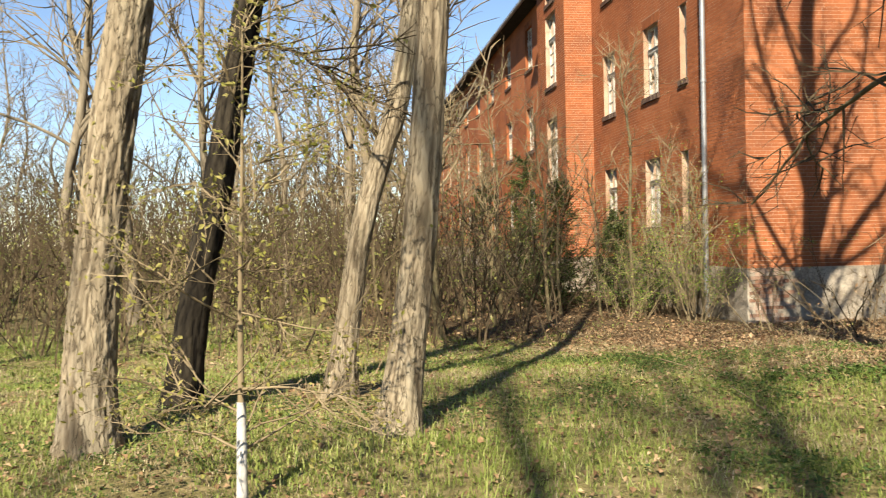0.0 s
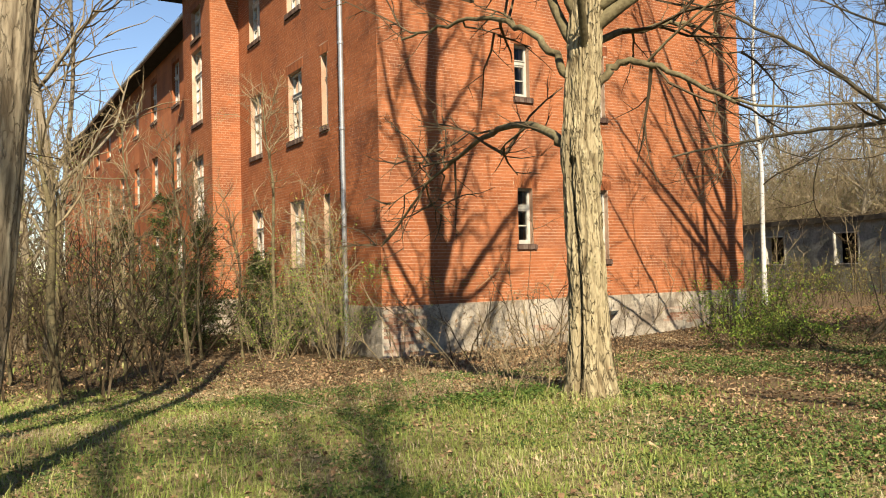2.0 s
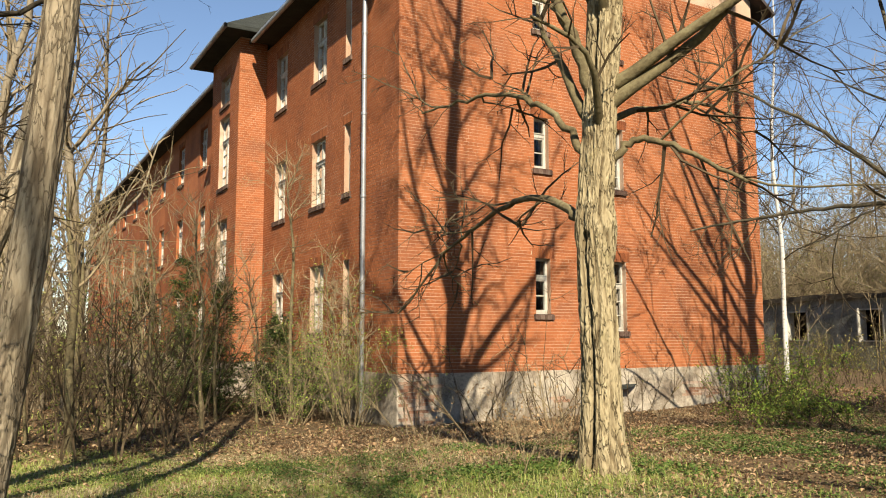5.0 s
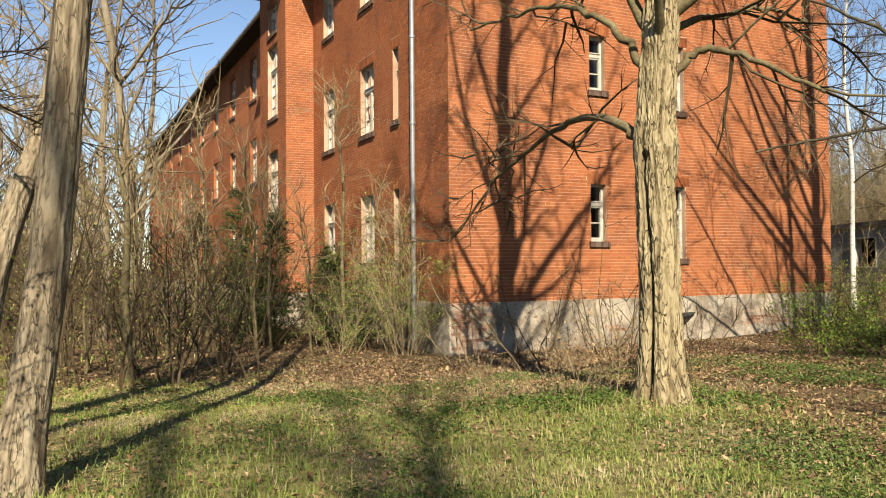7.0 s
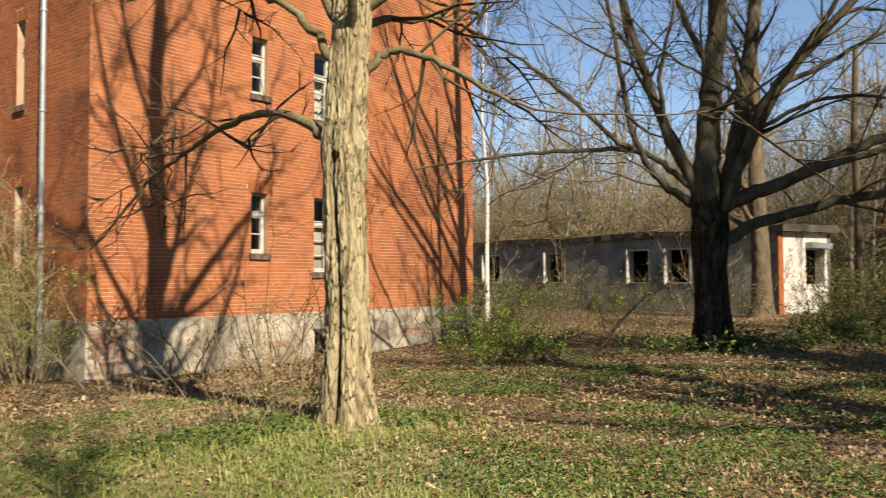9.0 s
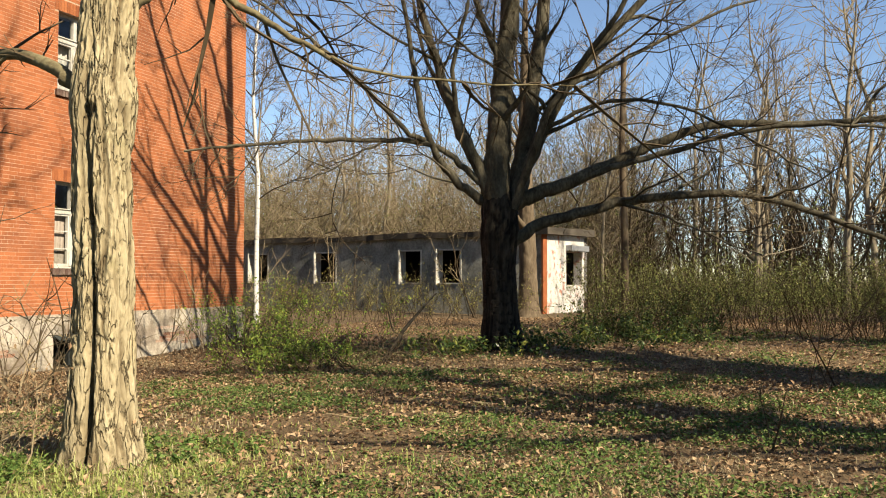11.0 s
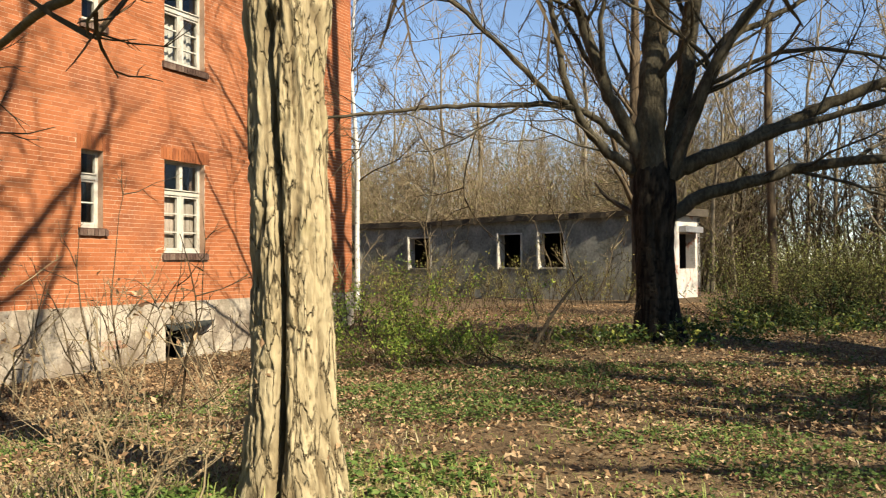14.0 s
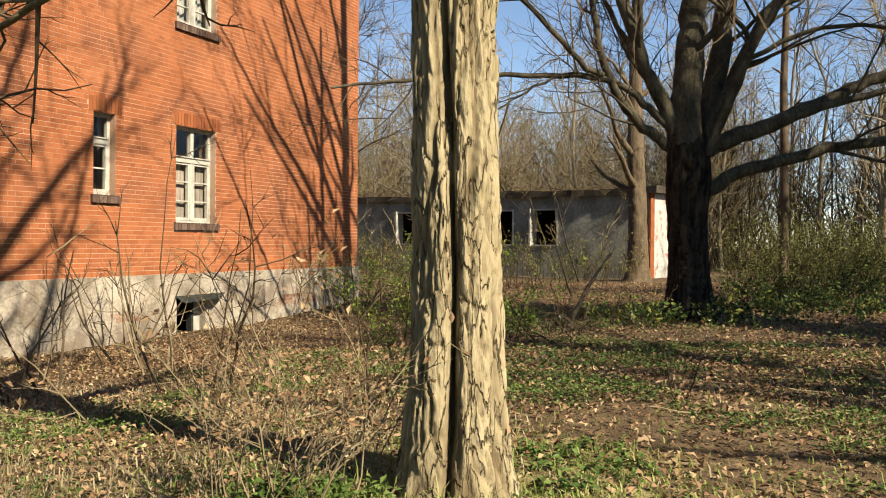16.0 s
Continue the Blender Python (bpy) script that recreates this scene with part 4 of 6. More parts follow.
def tree(name, label, x, y, seed, trunk, radii, bark, limb_bark, limbs=(), crown_from=0.3, n_limbs=12, limb_len=3.0, branches=6, twigs=9, twiglets=4, buds=0, relief=0.0,
         sides=14, rings=40, flutes=0.0, ridge=4.0, min_limb=0.012, spread=(0.6, 1.1), twig_mat="twig", bud_mat="bud", group="", twig_r=0.006, sink=0.06, category="tree", rise=0.05, boughs=0.0):
    """A bare deciduous tree: trunk path and radii in local metres, limbs given as (points, radius) or grown along the trunk, boughs on the limbs."""
    rng = np.random.default_rng(seed)
    e = base_at(name, x, y, gz(x, y) - sink, label, category, group)
    trunk = np.asarray(trunk, float)
    g = Geo()
    if relief:
        furrow = trunk_skin(g, trunk, radii, sides, rings, relief, seed, flutes, ridge)
    else:
        seg = np.linspace(0, len(trunk) - 1, max(rings, 8))
        i = np.minimum(seg.astype(int), len(trunk) - 2)
        fr = (seg - i)[:, None]
        p = trunk[i] * (1 - fr) + trunk[i + 1] * fr
        rad = np.interp(seg, np.arange(len(trunk)), radii)
        rad[0] *= 1.35
        g.tube(p, rad, sides)
    body = g.build("trunk", bark, e, smooth=True)
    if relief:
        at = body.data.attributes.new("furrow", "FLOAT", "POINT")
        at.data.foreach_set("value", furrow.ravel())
    limb_paths, side_paths, g = [], [], Geo()
    gb = Geo()
    for pts, r in limbs:
        pts = np.asarray(pts, float)
        q = np.linspace(0, len(pts) - 1, 4 * len(pts))
        i = np.minimum(q.astype(int), len(pts) - 2)
        fr = (q - i)[:, None]
        p = pts[i] * (1 - fr) + pts[i + 1] * fr
        for _ in range(3):
            p[1:-1] = (p[:-2] + 2 * p[1:-1] + p[2:]) / 4
        p[2:] += rng.normal(0, 0.012 + 0.15 * r * 0.2, (len(p) - 2, 3))
        gl_ = Geo()
        gl_.tube(p, np.linspace(r, r * 0.3, len(p)), 9)
        gl_.build("limb", limb_bark, e, smooth=True)
        limb_paths.append(p)
        if boughs:
            run = np.linalg.norm(np.diff(p, axis=0), axis=1).sum()
            P, T = sample(rng, [p], boughs * run, 0.25)
            for q_, d in zip(P, side_dirs(rng, T, 0.45, 0.95)):
                L = limb_len * rng.uniform(0.3, 0.8)
                rb = max(0.015, r * rng.uniform(0.14, 0.30))
                pts_ = bend_path(rng, q_, d, L, 7, 0.16, 0.05)
                gb.tube(pts_, np.linspace(rb, rb * 0.25, 7), 6)
                side_paths.append(pts_)
    if side_paths:
        tagged(gb.build("bough_framework", limb_bark, e, smooth=True), kind="stuff")
        limb_paths += side_paths
    if n_limbs:
        P, T = sample(rng, [trunk], n_limbs, crown_from)
        h = (P[:, 2] - trunk[0, 2]) / max(trunk[-1, 2], 1)
        D = side_dirs(rng, T, *spread)
        for p, d, hh in zip(P, D, h):
            L = limb_len * rng.uniform(0.6, 1.25) * (1.15 - 0.65 * hh)
            r = max(min_limb, np.interp(p[2], trunk[:, 2], radii) * rng.uniform(0.3, 0.5))
            pts = bend_path(rng, p, d, L, 8, 0.13, rise)
            g.tube(pts, np.linspace(r, r * 0.25, 8), 6)
            limb_paths.append(pts)
    if n_limbs:
        tagged(g.build("crown_framework", limb_bark, e, smooth=True), kind="stuff")
    if not branches:
        return e
    g = Geo()
    P, T = sample(rng, limb_paths + [trunk[-3:]], branches, 0.22)
    D = side_dirs(rng, T, 0.5, 1.1)
    L = limb_len * 0.42 * rng.uniform(0.5, 1.3, len(P))
    p2 = twig_batch(g, P, D, L, np.full(len(P), twig_r * 2.2) * rng.uniform(0.7, 1.3, len(P)), rng, 5, 0.16, 0.05)
    P, T = sample(rng, list(p2) + limb_paths, twigs, 0.2)
    D = side_dirs(rng, T, 0.4, 1.0)
    p3 = twig_batch(g, P, D, limb_len * 0.19 * rng.uniform(0.4, 1.4, len(P)), np.full(len(P), twig_r), rng, 4, 0.16, 0.05)
    tips = [p3[:, -1]]
    if twiglets:
        P, T = sample(rng, list(p3), twiglets, 0.2)
        D = side_dirs(rng, T, 0.4, 0.9)
        p4 = twig_batch(g, P, D, limb_len * 0.08 * rng.uniform(0.4, 1.4, len(P)), np.full(len(P), twig_r * 0.6), rng, 3, 0.15, 0.05)
        tips.append(p4[:, -1])
        tips.append(p4[:, 1])
    tagged(g.build("crown", M[twig_mat], e), kind="stuff")
    if buds:
        g = Geo()
        t = np.concatenate(tips)
        t = t[rng.random(len(t)) < buds]
        leaf_quads(g, t + rng.normal(0, 0.015, t.shape), 0.035, rng)
        tagged(g.build("bud_spray", M[bud_mat], e), "tiny yellow-green opening buds", kind="stuff")
    return e


def lateral(head, pts, jitter=0.0, seed=0):
    """Points given as (to the right, up, away) for someone looking along the heading, as local x, y, z."""
    h = radians(head)
    r, a = np.array([math.cos(h), -math.sin(h), 0]), np.array([math.sin(h), math.cos(h), 0])
    return [r * p[0] + np.array([0, 0, 1.0]) * p[1] + a * (p[2] if len(p) > 2 else 0) for p in pts]


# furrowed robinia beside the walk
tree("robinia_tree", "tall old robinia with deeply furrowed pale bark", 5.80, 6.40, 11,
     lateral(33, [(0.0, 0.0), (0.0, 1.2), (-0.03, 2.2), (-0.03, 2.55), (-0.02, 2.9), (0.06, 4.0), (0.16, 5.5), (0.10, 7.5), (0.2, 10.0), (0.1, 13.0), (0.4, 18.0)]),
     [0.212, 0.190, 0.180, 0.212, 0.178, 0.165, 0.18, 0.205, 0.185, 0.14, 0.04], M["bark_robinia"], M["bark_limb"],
     limbs=[(lateral(33, [(-0.05, 2.5, 0.0), (-0.2, 2.7, 0.14), (-0.3, 2.9, 0.41), (-0.64, 3.2, 1.54), (-1.04, 3.21, 2.96), (-1.46, 3.06, 4.16), (-1.95, 2.77, 4.94), (-2.75, 1.8, 5.78)]), 0.06),
            (lateral(33, [(-0.06, 3.25, 0.0), (-0.2, 3.55, 0.11), (-0.39, 3.91, 0.42), (-0.68, 4.23, 0.85), (-0.93, 4.4, 1.16), (-1.48, 4.5, 1.76), (-2.02, 4.44, 2.13)]), 0.05),
            (lateral(33, [(0.02, 3.05, 0.07), (0.23, 3.37, 0.04), (0.4, 3.55, 0.01), (0.66, 3.48, -0.15), (1.04, 3.18, -0.45), (1.3, 2.87, -0.84)]), 0.055),
            (lateral(33, [(0.13, 3.76, 0.16), (0.47, 3.94, 0.4), (0.92, 4.09, 0.72), (1.38, 4.2, 1.01), (1.86, 4.1, 1.29)]), 0.045),
            (lateral(33, [(0.0, 3.9), (-0.18, 4.6), (-0.6, 5.6), (-0.9, 7.2, 0.3), (-1.4, 9.5, 0.6)]), 0.075),
            (lateral(33, [(0.15, 5.2), (0.7, 6.2), (1.3, 7.6, 0.4), (1.9, 9.6, 0.6), (2.4, 12.0, 0.9)]), 0.085),
            (lateral(22, [(0.1, 7.4), (0.7, 8.7), (1.5, 10.0), (2.3, 11.2), (3.0, 12.8)]), 0.11),
            (lateral(22, [(0.15, 8.4), (0.5, 9.6), (0.75, 11.0), (1.3, 12.6), (1.5, 14.8)]), 0.085),
            (lateral(22, [(0.1, 9.8), (-0.4, 11.0), (-0.9, 12.4), (-1.2, 14.6)]), 0.08),
            (lateral(22, [(0.05, 11.6), (0.5, 12.6), (1.2, 13.8), (1.6, 16.0)]), 0.07),
            (lateral(22, [(0.05, 12.0), (-0.5, 13.4), (-0.6, 15.0), (-1.0, 17.0)]), 0.06),
            (lateral(33, [(0.12, 7.6), (-0.5, 8.8, -0.4), (-1.4, 10.5, -0.7), (-1.9, 12.8, -0.9)]), 0.08)],
     crown_from=0.45, n_limbs=34, min_limb=0.04, limb_len=2.7, branches=3, twigs=3, twiglets=2, boughs=0.95, relief=0.030, sides=176, rings=460, flutes=0.085, ridge=5.5, spread=(0.5, 1.0), twig_r=0.010)

# large tree, trunk coloured dark for its shade, low crown of many stems
BH = 64
tree("spreading_tree", "large broad tree forking low into many stems, trunk coloured shade-dark", 15.95, 6.85, 23,
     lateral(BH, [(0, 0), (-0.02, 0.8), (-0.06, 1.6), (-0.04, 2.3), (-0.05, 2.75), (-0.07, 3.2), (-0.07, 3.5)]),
     [0.37, 0.315, 0.30, 0.36, 0.33, 0.20, 0.05], M["bark_shaded"], M["bark_lit_limb"],
     limbs=[(lateral(BH, [(-0.06, 2.5), (-0.10, 3.3), (-0.06, 4.1), (0.0, 5.0), (0.14, 6.2), (0.1, 9.0), (-0.2, 13.0), (-0.3, 17.0), (-0.3, 22.0)]), 0.29),
            (lateral(BH, [(-0.1, 2.7), (-0.3, 3.2), (-0.5, 3.65), (-0.84, 4.3), (-1.2, 5.4), (-1.5, 6.4, 0.3), (-1.9, 8.6, 0.6), (-2.2, 11.5, 0.8)]), 0.150),
            (lateral(BH, [(-0.15, 2.9, 0.15), (-0.42, 3.8, 0.5), (-1.0, 4.9, 0.8), (-1.5, 6.0, 1.0), (-1.8, 8.0, 1.3)]), 0.075),
            (lateral(BH, [(0.2, 2.8), (0.36, 3.3, 0.2), (0.56, 4.4, 0.4), (0.72, 5.5, 0.5), (0.9, 6.6, 0.6), (1.2, 9.5, 0.8), (1.1, 13.0, 0.9), (1.2, 18.0, 0.9)]), 0.215),
            (lateral(BH, [(0.12, 2.7), (0.32, 3.2), (0.75, 4.15), (1.25, 5.1), (1.8, 5.8, -0.2), (2.6, 6.6, -0.4), (3.9, 8.0, -0.6), (5.2, 9.4, -0.7)]), 0.145),
            (lateral(BH, [(0.2, 2.7, -0.2), (0.45, 3.5, -0.4), (0.72, 4.4, -0.6), (1.23, 5.2, -0.8), (1.95, 6.1, -1.0), (2.6, 7.4, -1.2), (3.2, 9.6, -1.3)]), 0.090),
            (lateral(BH, [(0.22, 2.8), (0.6, 3.0), (1.1, 3.15), (1.67, 3.4), (2.3, 3.68), (2.93, 3.98), (4.0, 4.4), (5.07, 4.4), (6.9, 4.38, -0.3), (8.6, 4.8, -0.6)]), 0.155),
            (lateral(BH, [(1.5, 3.3), (1.9, 3.46, -0.15), (2.93, 3.7, -0.5), (4.0, 4.02, -0.9), (5.3, 4.2, -1.3), (7.0, 4.0, -1.7)]), 0.075),
            (lateral(BH, [(0.2, 2.1), (0.54, 2.36), (1.36, 2.62), (2.19, 2.86), (3.23, 2.97, -0.2), (4.29, 3.03, -0.4), (5.36, 2.8, -0.6), (6.84, 2.2, -0.8), (8.0, 1.6, -0.9)]), 0.125),
            (lateral(BH, [(2.2, 2.86), (2.9, 2.6, -0.4), (3.7, 2.2, -0.8), (4.6, 1.8, -1.1)]), 0.035),
            (lateral(BH, [(-0.12, 2.5), (-0.35, 2.85), (-0.77, 3.15), (-1.17, 3.6), (-1.47, 4.24), (-1.62, 5.05), (-1.82, 6.26), (-2.1, 8.0)]), 0.105),
            (lateral(BH, [(-1.45, 4.0), (-1.75, 4.05, -0.1), (-2.5, 4.85, -0.3), (-3.2, 5.44, -0.5), (-3.86, 5.93, -0.6), (-4.54, 6.36, -0.7), (-5.7, 7.0, -0.8)]), 0.055),
            (lateral(BH, [(-0.4, 3.2), (-0.7, 3.5), (-1.2, 3.92), (-1.97, 4.0), (-2.76, 3.98), (-3.74, 3.96), (-4.8, 3.82, -0.2), (-5.8, 3.7, -0.4)]), 0.070),
            (lateral(BH, [(-2.2, 3.98), (-2.7, 3.7, -0.2), (-3.3, 3.3, -0.3), (-3.9, 3.15, -0.3)]), 0.025),
            (lateral(BH, [(0.9, 4.45, -0.2), (0.66, 4.69, -0.4), (0.15, 5.09, -0.5), (-0.46, 5.38, -0.6), (-1.17, 5.97, -0.6), (-1.6, 6.6, -0.6)]), 0.045),
            (lateral(BH, [(0.75, 4.2), (1.7, 4.7, -0.3), (2.5, 4.7, -0.6), (3.34, 4.47, -0.9), (4.3, 3.9, -1.2), (5.4, 3.2, -1.4)]), 0.045),
            (lateral(BH, [(1.25, 5.1), (1.9, 5.4, 0.3), (3.0, 6.0, 0.6), (4.6, 6.9, 0.8), (6.6, 7.6, 1.0)]), 0.060),
            (lateral(BH, [(0.05, 5.4), (-0.5, 6.4, -0.3), (-0.9, 7.8, -0.6), (-1.0, 9.6, -0.8)]), 0.075),
            (lateral(BH, [(-0.84, 4.3), (-1.0, 5.2, -0.4), (-0.7, 6.4, -0.8), (-0.6, 8.0, -1.0)]), 0.055),
            (lateral(BH, [(0.1, 7.6), (-0.5, 8.6, -0.7), (-1.2, 9.6, -1.7), (-2.0, 11.0, -3.0)]), 0.095),
            (lateral(BH, [(0.1, 8.6), (-0.2, 10.0, -0.9), (-0.6, 11.6, -2.0), (-1.2, 13.4, -3.2)]), 0.10),
            (lateral(BH, [(0.0, 9.6), (-0.8, 10.8, -0.3), (-2.0, 12.0, -0.9), (-3.2, 13.6, -1.6)]), 0.09),
            (lateral(BH, [(-0.1, 10.8), (-0.4, 12.2, -0.8), (-1.0, 13.6, -1.8), (-1.4, 15.6, -2.6)]), 0.09),
            (lateral(BH, [(-0.2, 12.4), (-0.8, 13.8, -0.2), (-1.8, 15.2, -0.7), (-2.6, 17.2, -1.2)]), 0.08),
            (lateral(BH, [(1.25, 8.6, 0.8), (0.8, 9.8, -0.3), (0.4, 11.2, -1.6), (0.0, 12.8, -2.8)]), 0.085),
            (lateral(BH, [(-1.7, 7.6, 0.5), (-2.3, 8.6, -0.3), (-3.0, 9.4, -1.2), (-3.8, 10.6, -2.2)]), 0.08),
            (lateral(BH, [(-1.9, 8.6, 0.6), (-2.8, 9.8, 0.4), (-3.8, 11.4, 0.0), (-4.4, 13.4, -0.4)]), 0.08)],
     n_limbs=0, limb_len=3.2, branches=2.6, twigs=5, twiglets=3, relief=0.025, sides=64, rings=240, flutes=0.04, ridge=5.0, twig_r=0.0055, boughs=0.8)

# leaning trunks by the start of the walk
tree("leaning_tree", "rough grey-brown trunk leaning slightly, sunlit on one side", -1.92, 5.85, 31,
     lateral(8, [(0, 0), (0.07, 1.0), (0.20, 2.0), (0.38, 3.0), (0.62, 4.5), (0.9, 8.0), (1.3, 14.0)]), [0.175, 0.155, 0.145, 0.14, 0.13, 0.11, 0.03], M["bark_grey"], M["bark_limb"],
     crown_from=0.7, n_limbs=13, limb_len=2.6, branches=6, twigs=5, twiglets=3, relief=0.020, sides=72, rings=250, ridge=6)
# shadow of neighbouring trees on this trunk is put into its bark colour
tree("leaning_tree", "slender leaning trunk coloured dark for the shade on it", -1.60, 7.38, 32,
     lateral(8, [(0, 0), (0.12, 0.8), (0.32, 1.7), (0.55, 2.8), (0.75, 3.8), (1.1, 6.0), (1.6, 9.0), (2.0, 13.0)]), [0.15, 0.135, 0.13, 0.125, 0.125, 0.10, 0.07, 0.02], M["bark_shaded"], M["bark_shaded"],
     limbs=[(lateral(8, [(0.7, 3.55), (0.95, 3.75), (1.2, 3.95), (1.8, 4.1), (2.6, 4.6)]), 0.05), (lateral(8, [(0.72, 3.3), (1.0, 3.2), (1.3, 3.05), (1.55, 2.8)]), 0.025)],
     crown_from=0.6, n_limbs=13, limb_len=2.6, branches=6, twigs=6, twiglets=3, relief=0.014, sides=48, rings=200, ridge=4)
tree("leaning_tree", "crooked pale brown trunk with a stripped foot", -0.21, 7.62, 33,
     lateral(8, [(0, 0), (0.05, 0.5), (0.13, 0.95), (0.21, 1.5), (0.38, 2.1), (0.60, 2.7), (0.76, 3.6), (0.9, 5.0), (1.1, 9.0), (1.2, 13.0)]), [0.14, 0.12, 0.105, 0.105, 0.105, 0.10, 0.095, 0.09, 0.06, 0.02],
     M["bark_grey"], M["bark_limb"], crown_from=0.72, n_limbs=14, limb_len=2.4, branches=6, twigs=6, twiglets=3, relief=0.012, sides=60, rings=260, ridge=4.5)
tree("leaning_tree", "pale grey slender trunk with shallow cracks", 0.19, 5.85, 34,
     lateral(8, [(0, 0), (0.09, 0.6), (0.18, 1.2), (0.26, 2.0), (0.34, 3.0), (0.42, 4.2), (0.6, 8.0), (0.7, 14.0)]), [0.145, 0.128, 0.122, 0.118, 0.112, 0.105, 0.08, 0.02],
     M["bark_grey"], M["bark_limb"], crown_from=0.7, n_limbs=13, limb_len=2.6, branches=6, twigs=5, twiglets=3, relief=0.010, sides=64, rings=250, ridge=4.5)
# young sapling with flat sprays of opening buds
sapling = tree("sapling", "thin pale sapling with level sprays of opening buds", -0.71, 4.42, 35,
     lateral(8, [(0, 0), (0.01, 0.6), (0.02, 1.2), (0.05, 1.9), (0.07, 2.6)]), [0.024, 0.019, 0.013, 0.009, 0.004], M["twig_pale"], M["twig_pale"],
     crown_from=0.15, n_limbs=26, limb_len=0.95, branches=5, twigs=4, twiglets=2, buds=0.75, rings=14, sides=10, min_limb=0.004, spread=(1.1, 1.6), twig_mat="twig_pale", twig_r=0.0024, rise=0.0)
g = Geo()
g.tube([(0, 0, 0), (0.004, 0, 0.2), (0.008, -0.002, 0.42), (0.011, -0.002, 0.62)], [0.035, 0.029, 0.027, 0.024], 10)
g.build("stem_foot", M["birch"], sapling, smooth=True, label="white bark at the foot of the stem")
# birch and brown trunk by the annex
tree("birch_tree", "slender white-barked birch near the grey annex", 25.4, 19.1, 41, [(0, 0, 0), (0.12, 0.1, 2.5), (0.05, 0, 5), (-0.18, 0.1, 8), (-0.05, 0.1, 10), (0.15, 0, 12.5), (0.3, 0.1, 16)], [0.10, 0.085, 0.075, 0.06, 0.05, 0.035, 0.012],
     M["birch"], M["twig"], crown_from=0.25, n_limbs=24, limb_len=2.4, branches=6, twigs=7, twiglets=3, rings=30)
tree("woodland_tree", "stout brown trunk standing before the annex corner", 32.2, 11.1, 42, [(0, 0, 0), (0.0, 0, 2), (-0.1, 0.1, 5), (0.1, 0.2, 9), (0.1, 0.1, 15)], [0.40, 0.34, 0.29, 0.18, 0.03],
     M["bark_brown"], M["bark_brown"], crown_from=0.3, n_limbs=16, limb_len=3.6, branches=7, twigs=6, twiglets=3, relief=0.03, sides=40, rings=120)

tree("dead_snag", "tall bare dead trunk without a crown", 22.9, 5.75, 44, [(0, 0, 0), (0.05, 0, 2.4), (0.0, 0.05, 5), (0.1, 0, 7.3)], [0.12, 0.10, 0.085, 0.07], M["bark_brown"], M["bark_brown"],
     n_limbs=3, limb_len=0.6, branches=0, crown_from=0.6, rings=20)
# trees behind the walk, known by their shadows on the grass
tree("shade_tree", "tall forked bare tree standing behind the walk", -5.0, -14.4, 60, [(0, 0, 0), (0.1, 0, 5), (0.0, 0, 9), (0.1, 0, 13)], [0.42, 0.36, 0.30, 0.14], M["bark_grey"], M["bark_limb"],
     limbs=[(lateral(20.6, [(0.0, 11.5), (-0.7, 14.0), (-1.6, 17.0), (-2.6, 21.0)]), 0.16), (lateral(20.6, [(0.0, 12.0), (0.1, 14.0), (0.5, 16.0), (0.3, 19.0), (0.8, 24.0)]), 0.095), (lateral(20.6, [(0.0, 12.2), (0.5, 14.2), (0.2, 16.2), (0.8, 19.0), (1.6, 23.0)]), 0.085),
            (lateral(20.6, [(0.0, 12.4), (-0.3, 14.4), (0.0, 16.6), (-0.5, 19.5), (-0.4, 23.0)]), 0.085),
            (lateral(20.6, [(0.0, 10.5), (-1.4, 12.2), (-3.0, 13.6), (-4.4, 16.0)]), 0.12)],
     crown_from=0.6, n_limbs=8, min_limb=0.05, limb_len=4.0, branches=4, twigs=4, twiglets=1, boughs=0.9, rings=30)
for k, (x, y, girth) in enumerate(((10.9, -4.6, 0.46), (7.2, -5.0, 0.46), (12.75, -2.4, 0.90), (19.5, -5.0, 0.46))):
    tree("shade_tree", "tall bare tree standing behind the walk", x, y, 61 + k, [(0, 0, 0), (0.1, 0.1, 3), (0.0, 0.3, 6), (0.3, 0.2, 10), (0.2, 0.3, 15)], [girth, girth * 0.88, girth * (0.82 if k == 2 else 0.6), girth * 0.4, 0.03],
         M["bark_grey"], M["bark_limb"], crown_from=0.25, n_limbs=32, min_limb=0.05, limb_len=4.6, branches=7, twigs=5, twiglets=1, rings=30)

# woodland: a few bare trees, copied over the ground all round
kinds = []
rw = random.Random(77)
for k in range(6):
    h = rw.uniform(12, 18)
    lean = [rw.uniform(-0.5, 0.5) for _ in range(4)]
    kinds.append(tree("woodland_tree", "bare woodland tree with a slim brown trunk", 0, 0, 80 + k, [(0, 0, 0), (lean[0] * 0.8, lean[1] * 0.8, h * 0.2), (lean[2] * 0.6, lean[3], h * 0.4), (lean[2] * 2.4, lean[1] * 1.6, h * 0.6), (lean[0] * 2.5, lean[3] * 2.2, h * 0.8), (lean[0] * 2, lean[3] * 3, h)],
                      [0.15, 0.12, 0.10, 0.075, 0.05, 0.012], M["bark_wood"], M["bark_wood"], crown_from=0.12, n_limbs=22, limb_len=3.8, branches=4, twigs=1.6, twiglets=0, rings=12, sides=8, group="woodland", twig_r=0.011, twig_mat="twig_pale", spread=(0.5, 1.15),
                      buds=0.12 if k % 2 else 0))
spots = []


def near_annex(x, y):
    q = Vector((x, y, 0)) - AO
    return A0 - 2.5 < q.dot(AU) < A1 + 1 and -AD - 2.0 < q.dot(AN) < 4.0


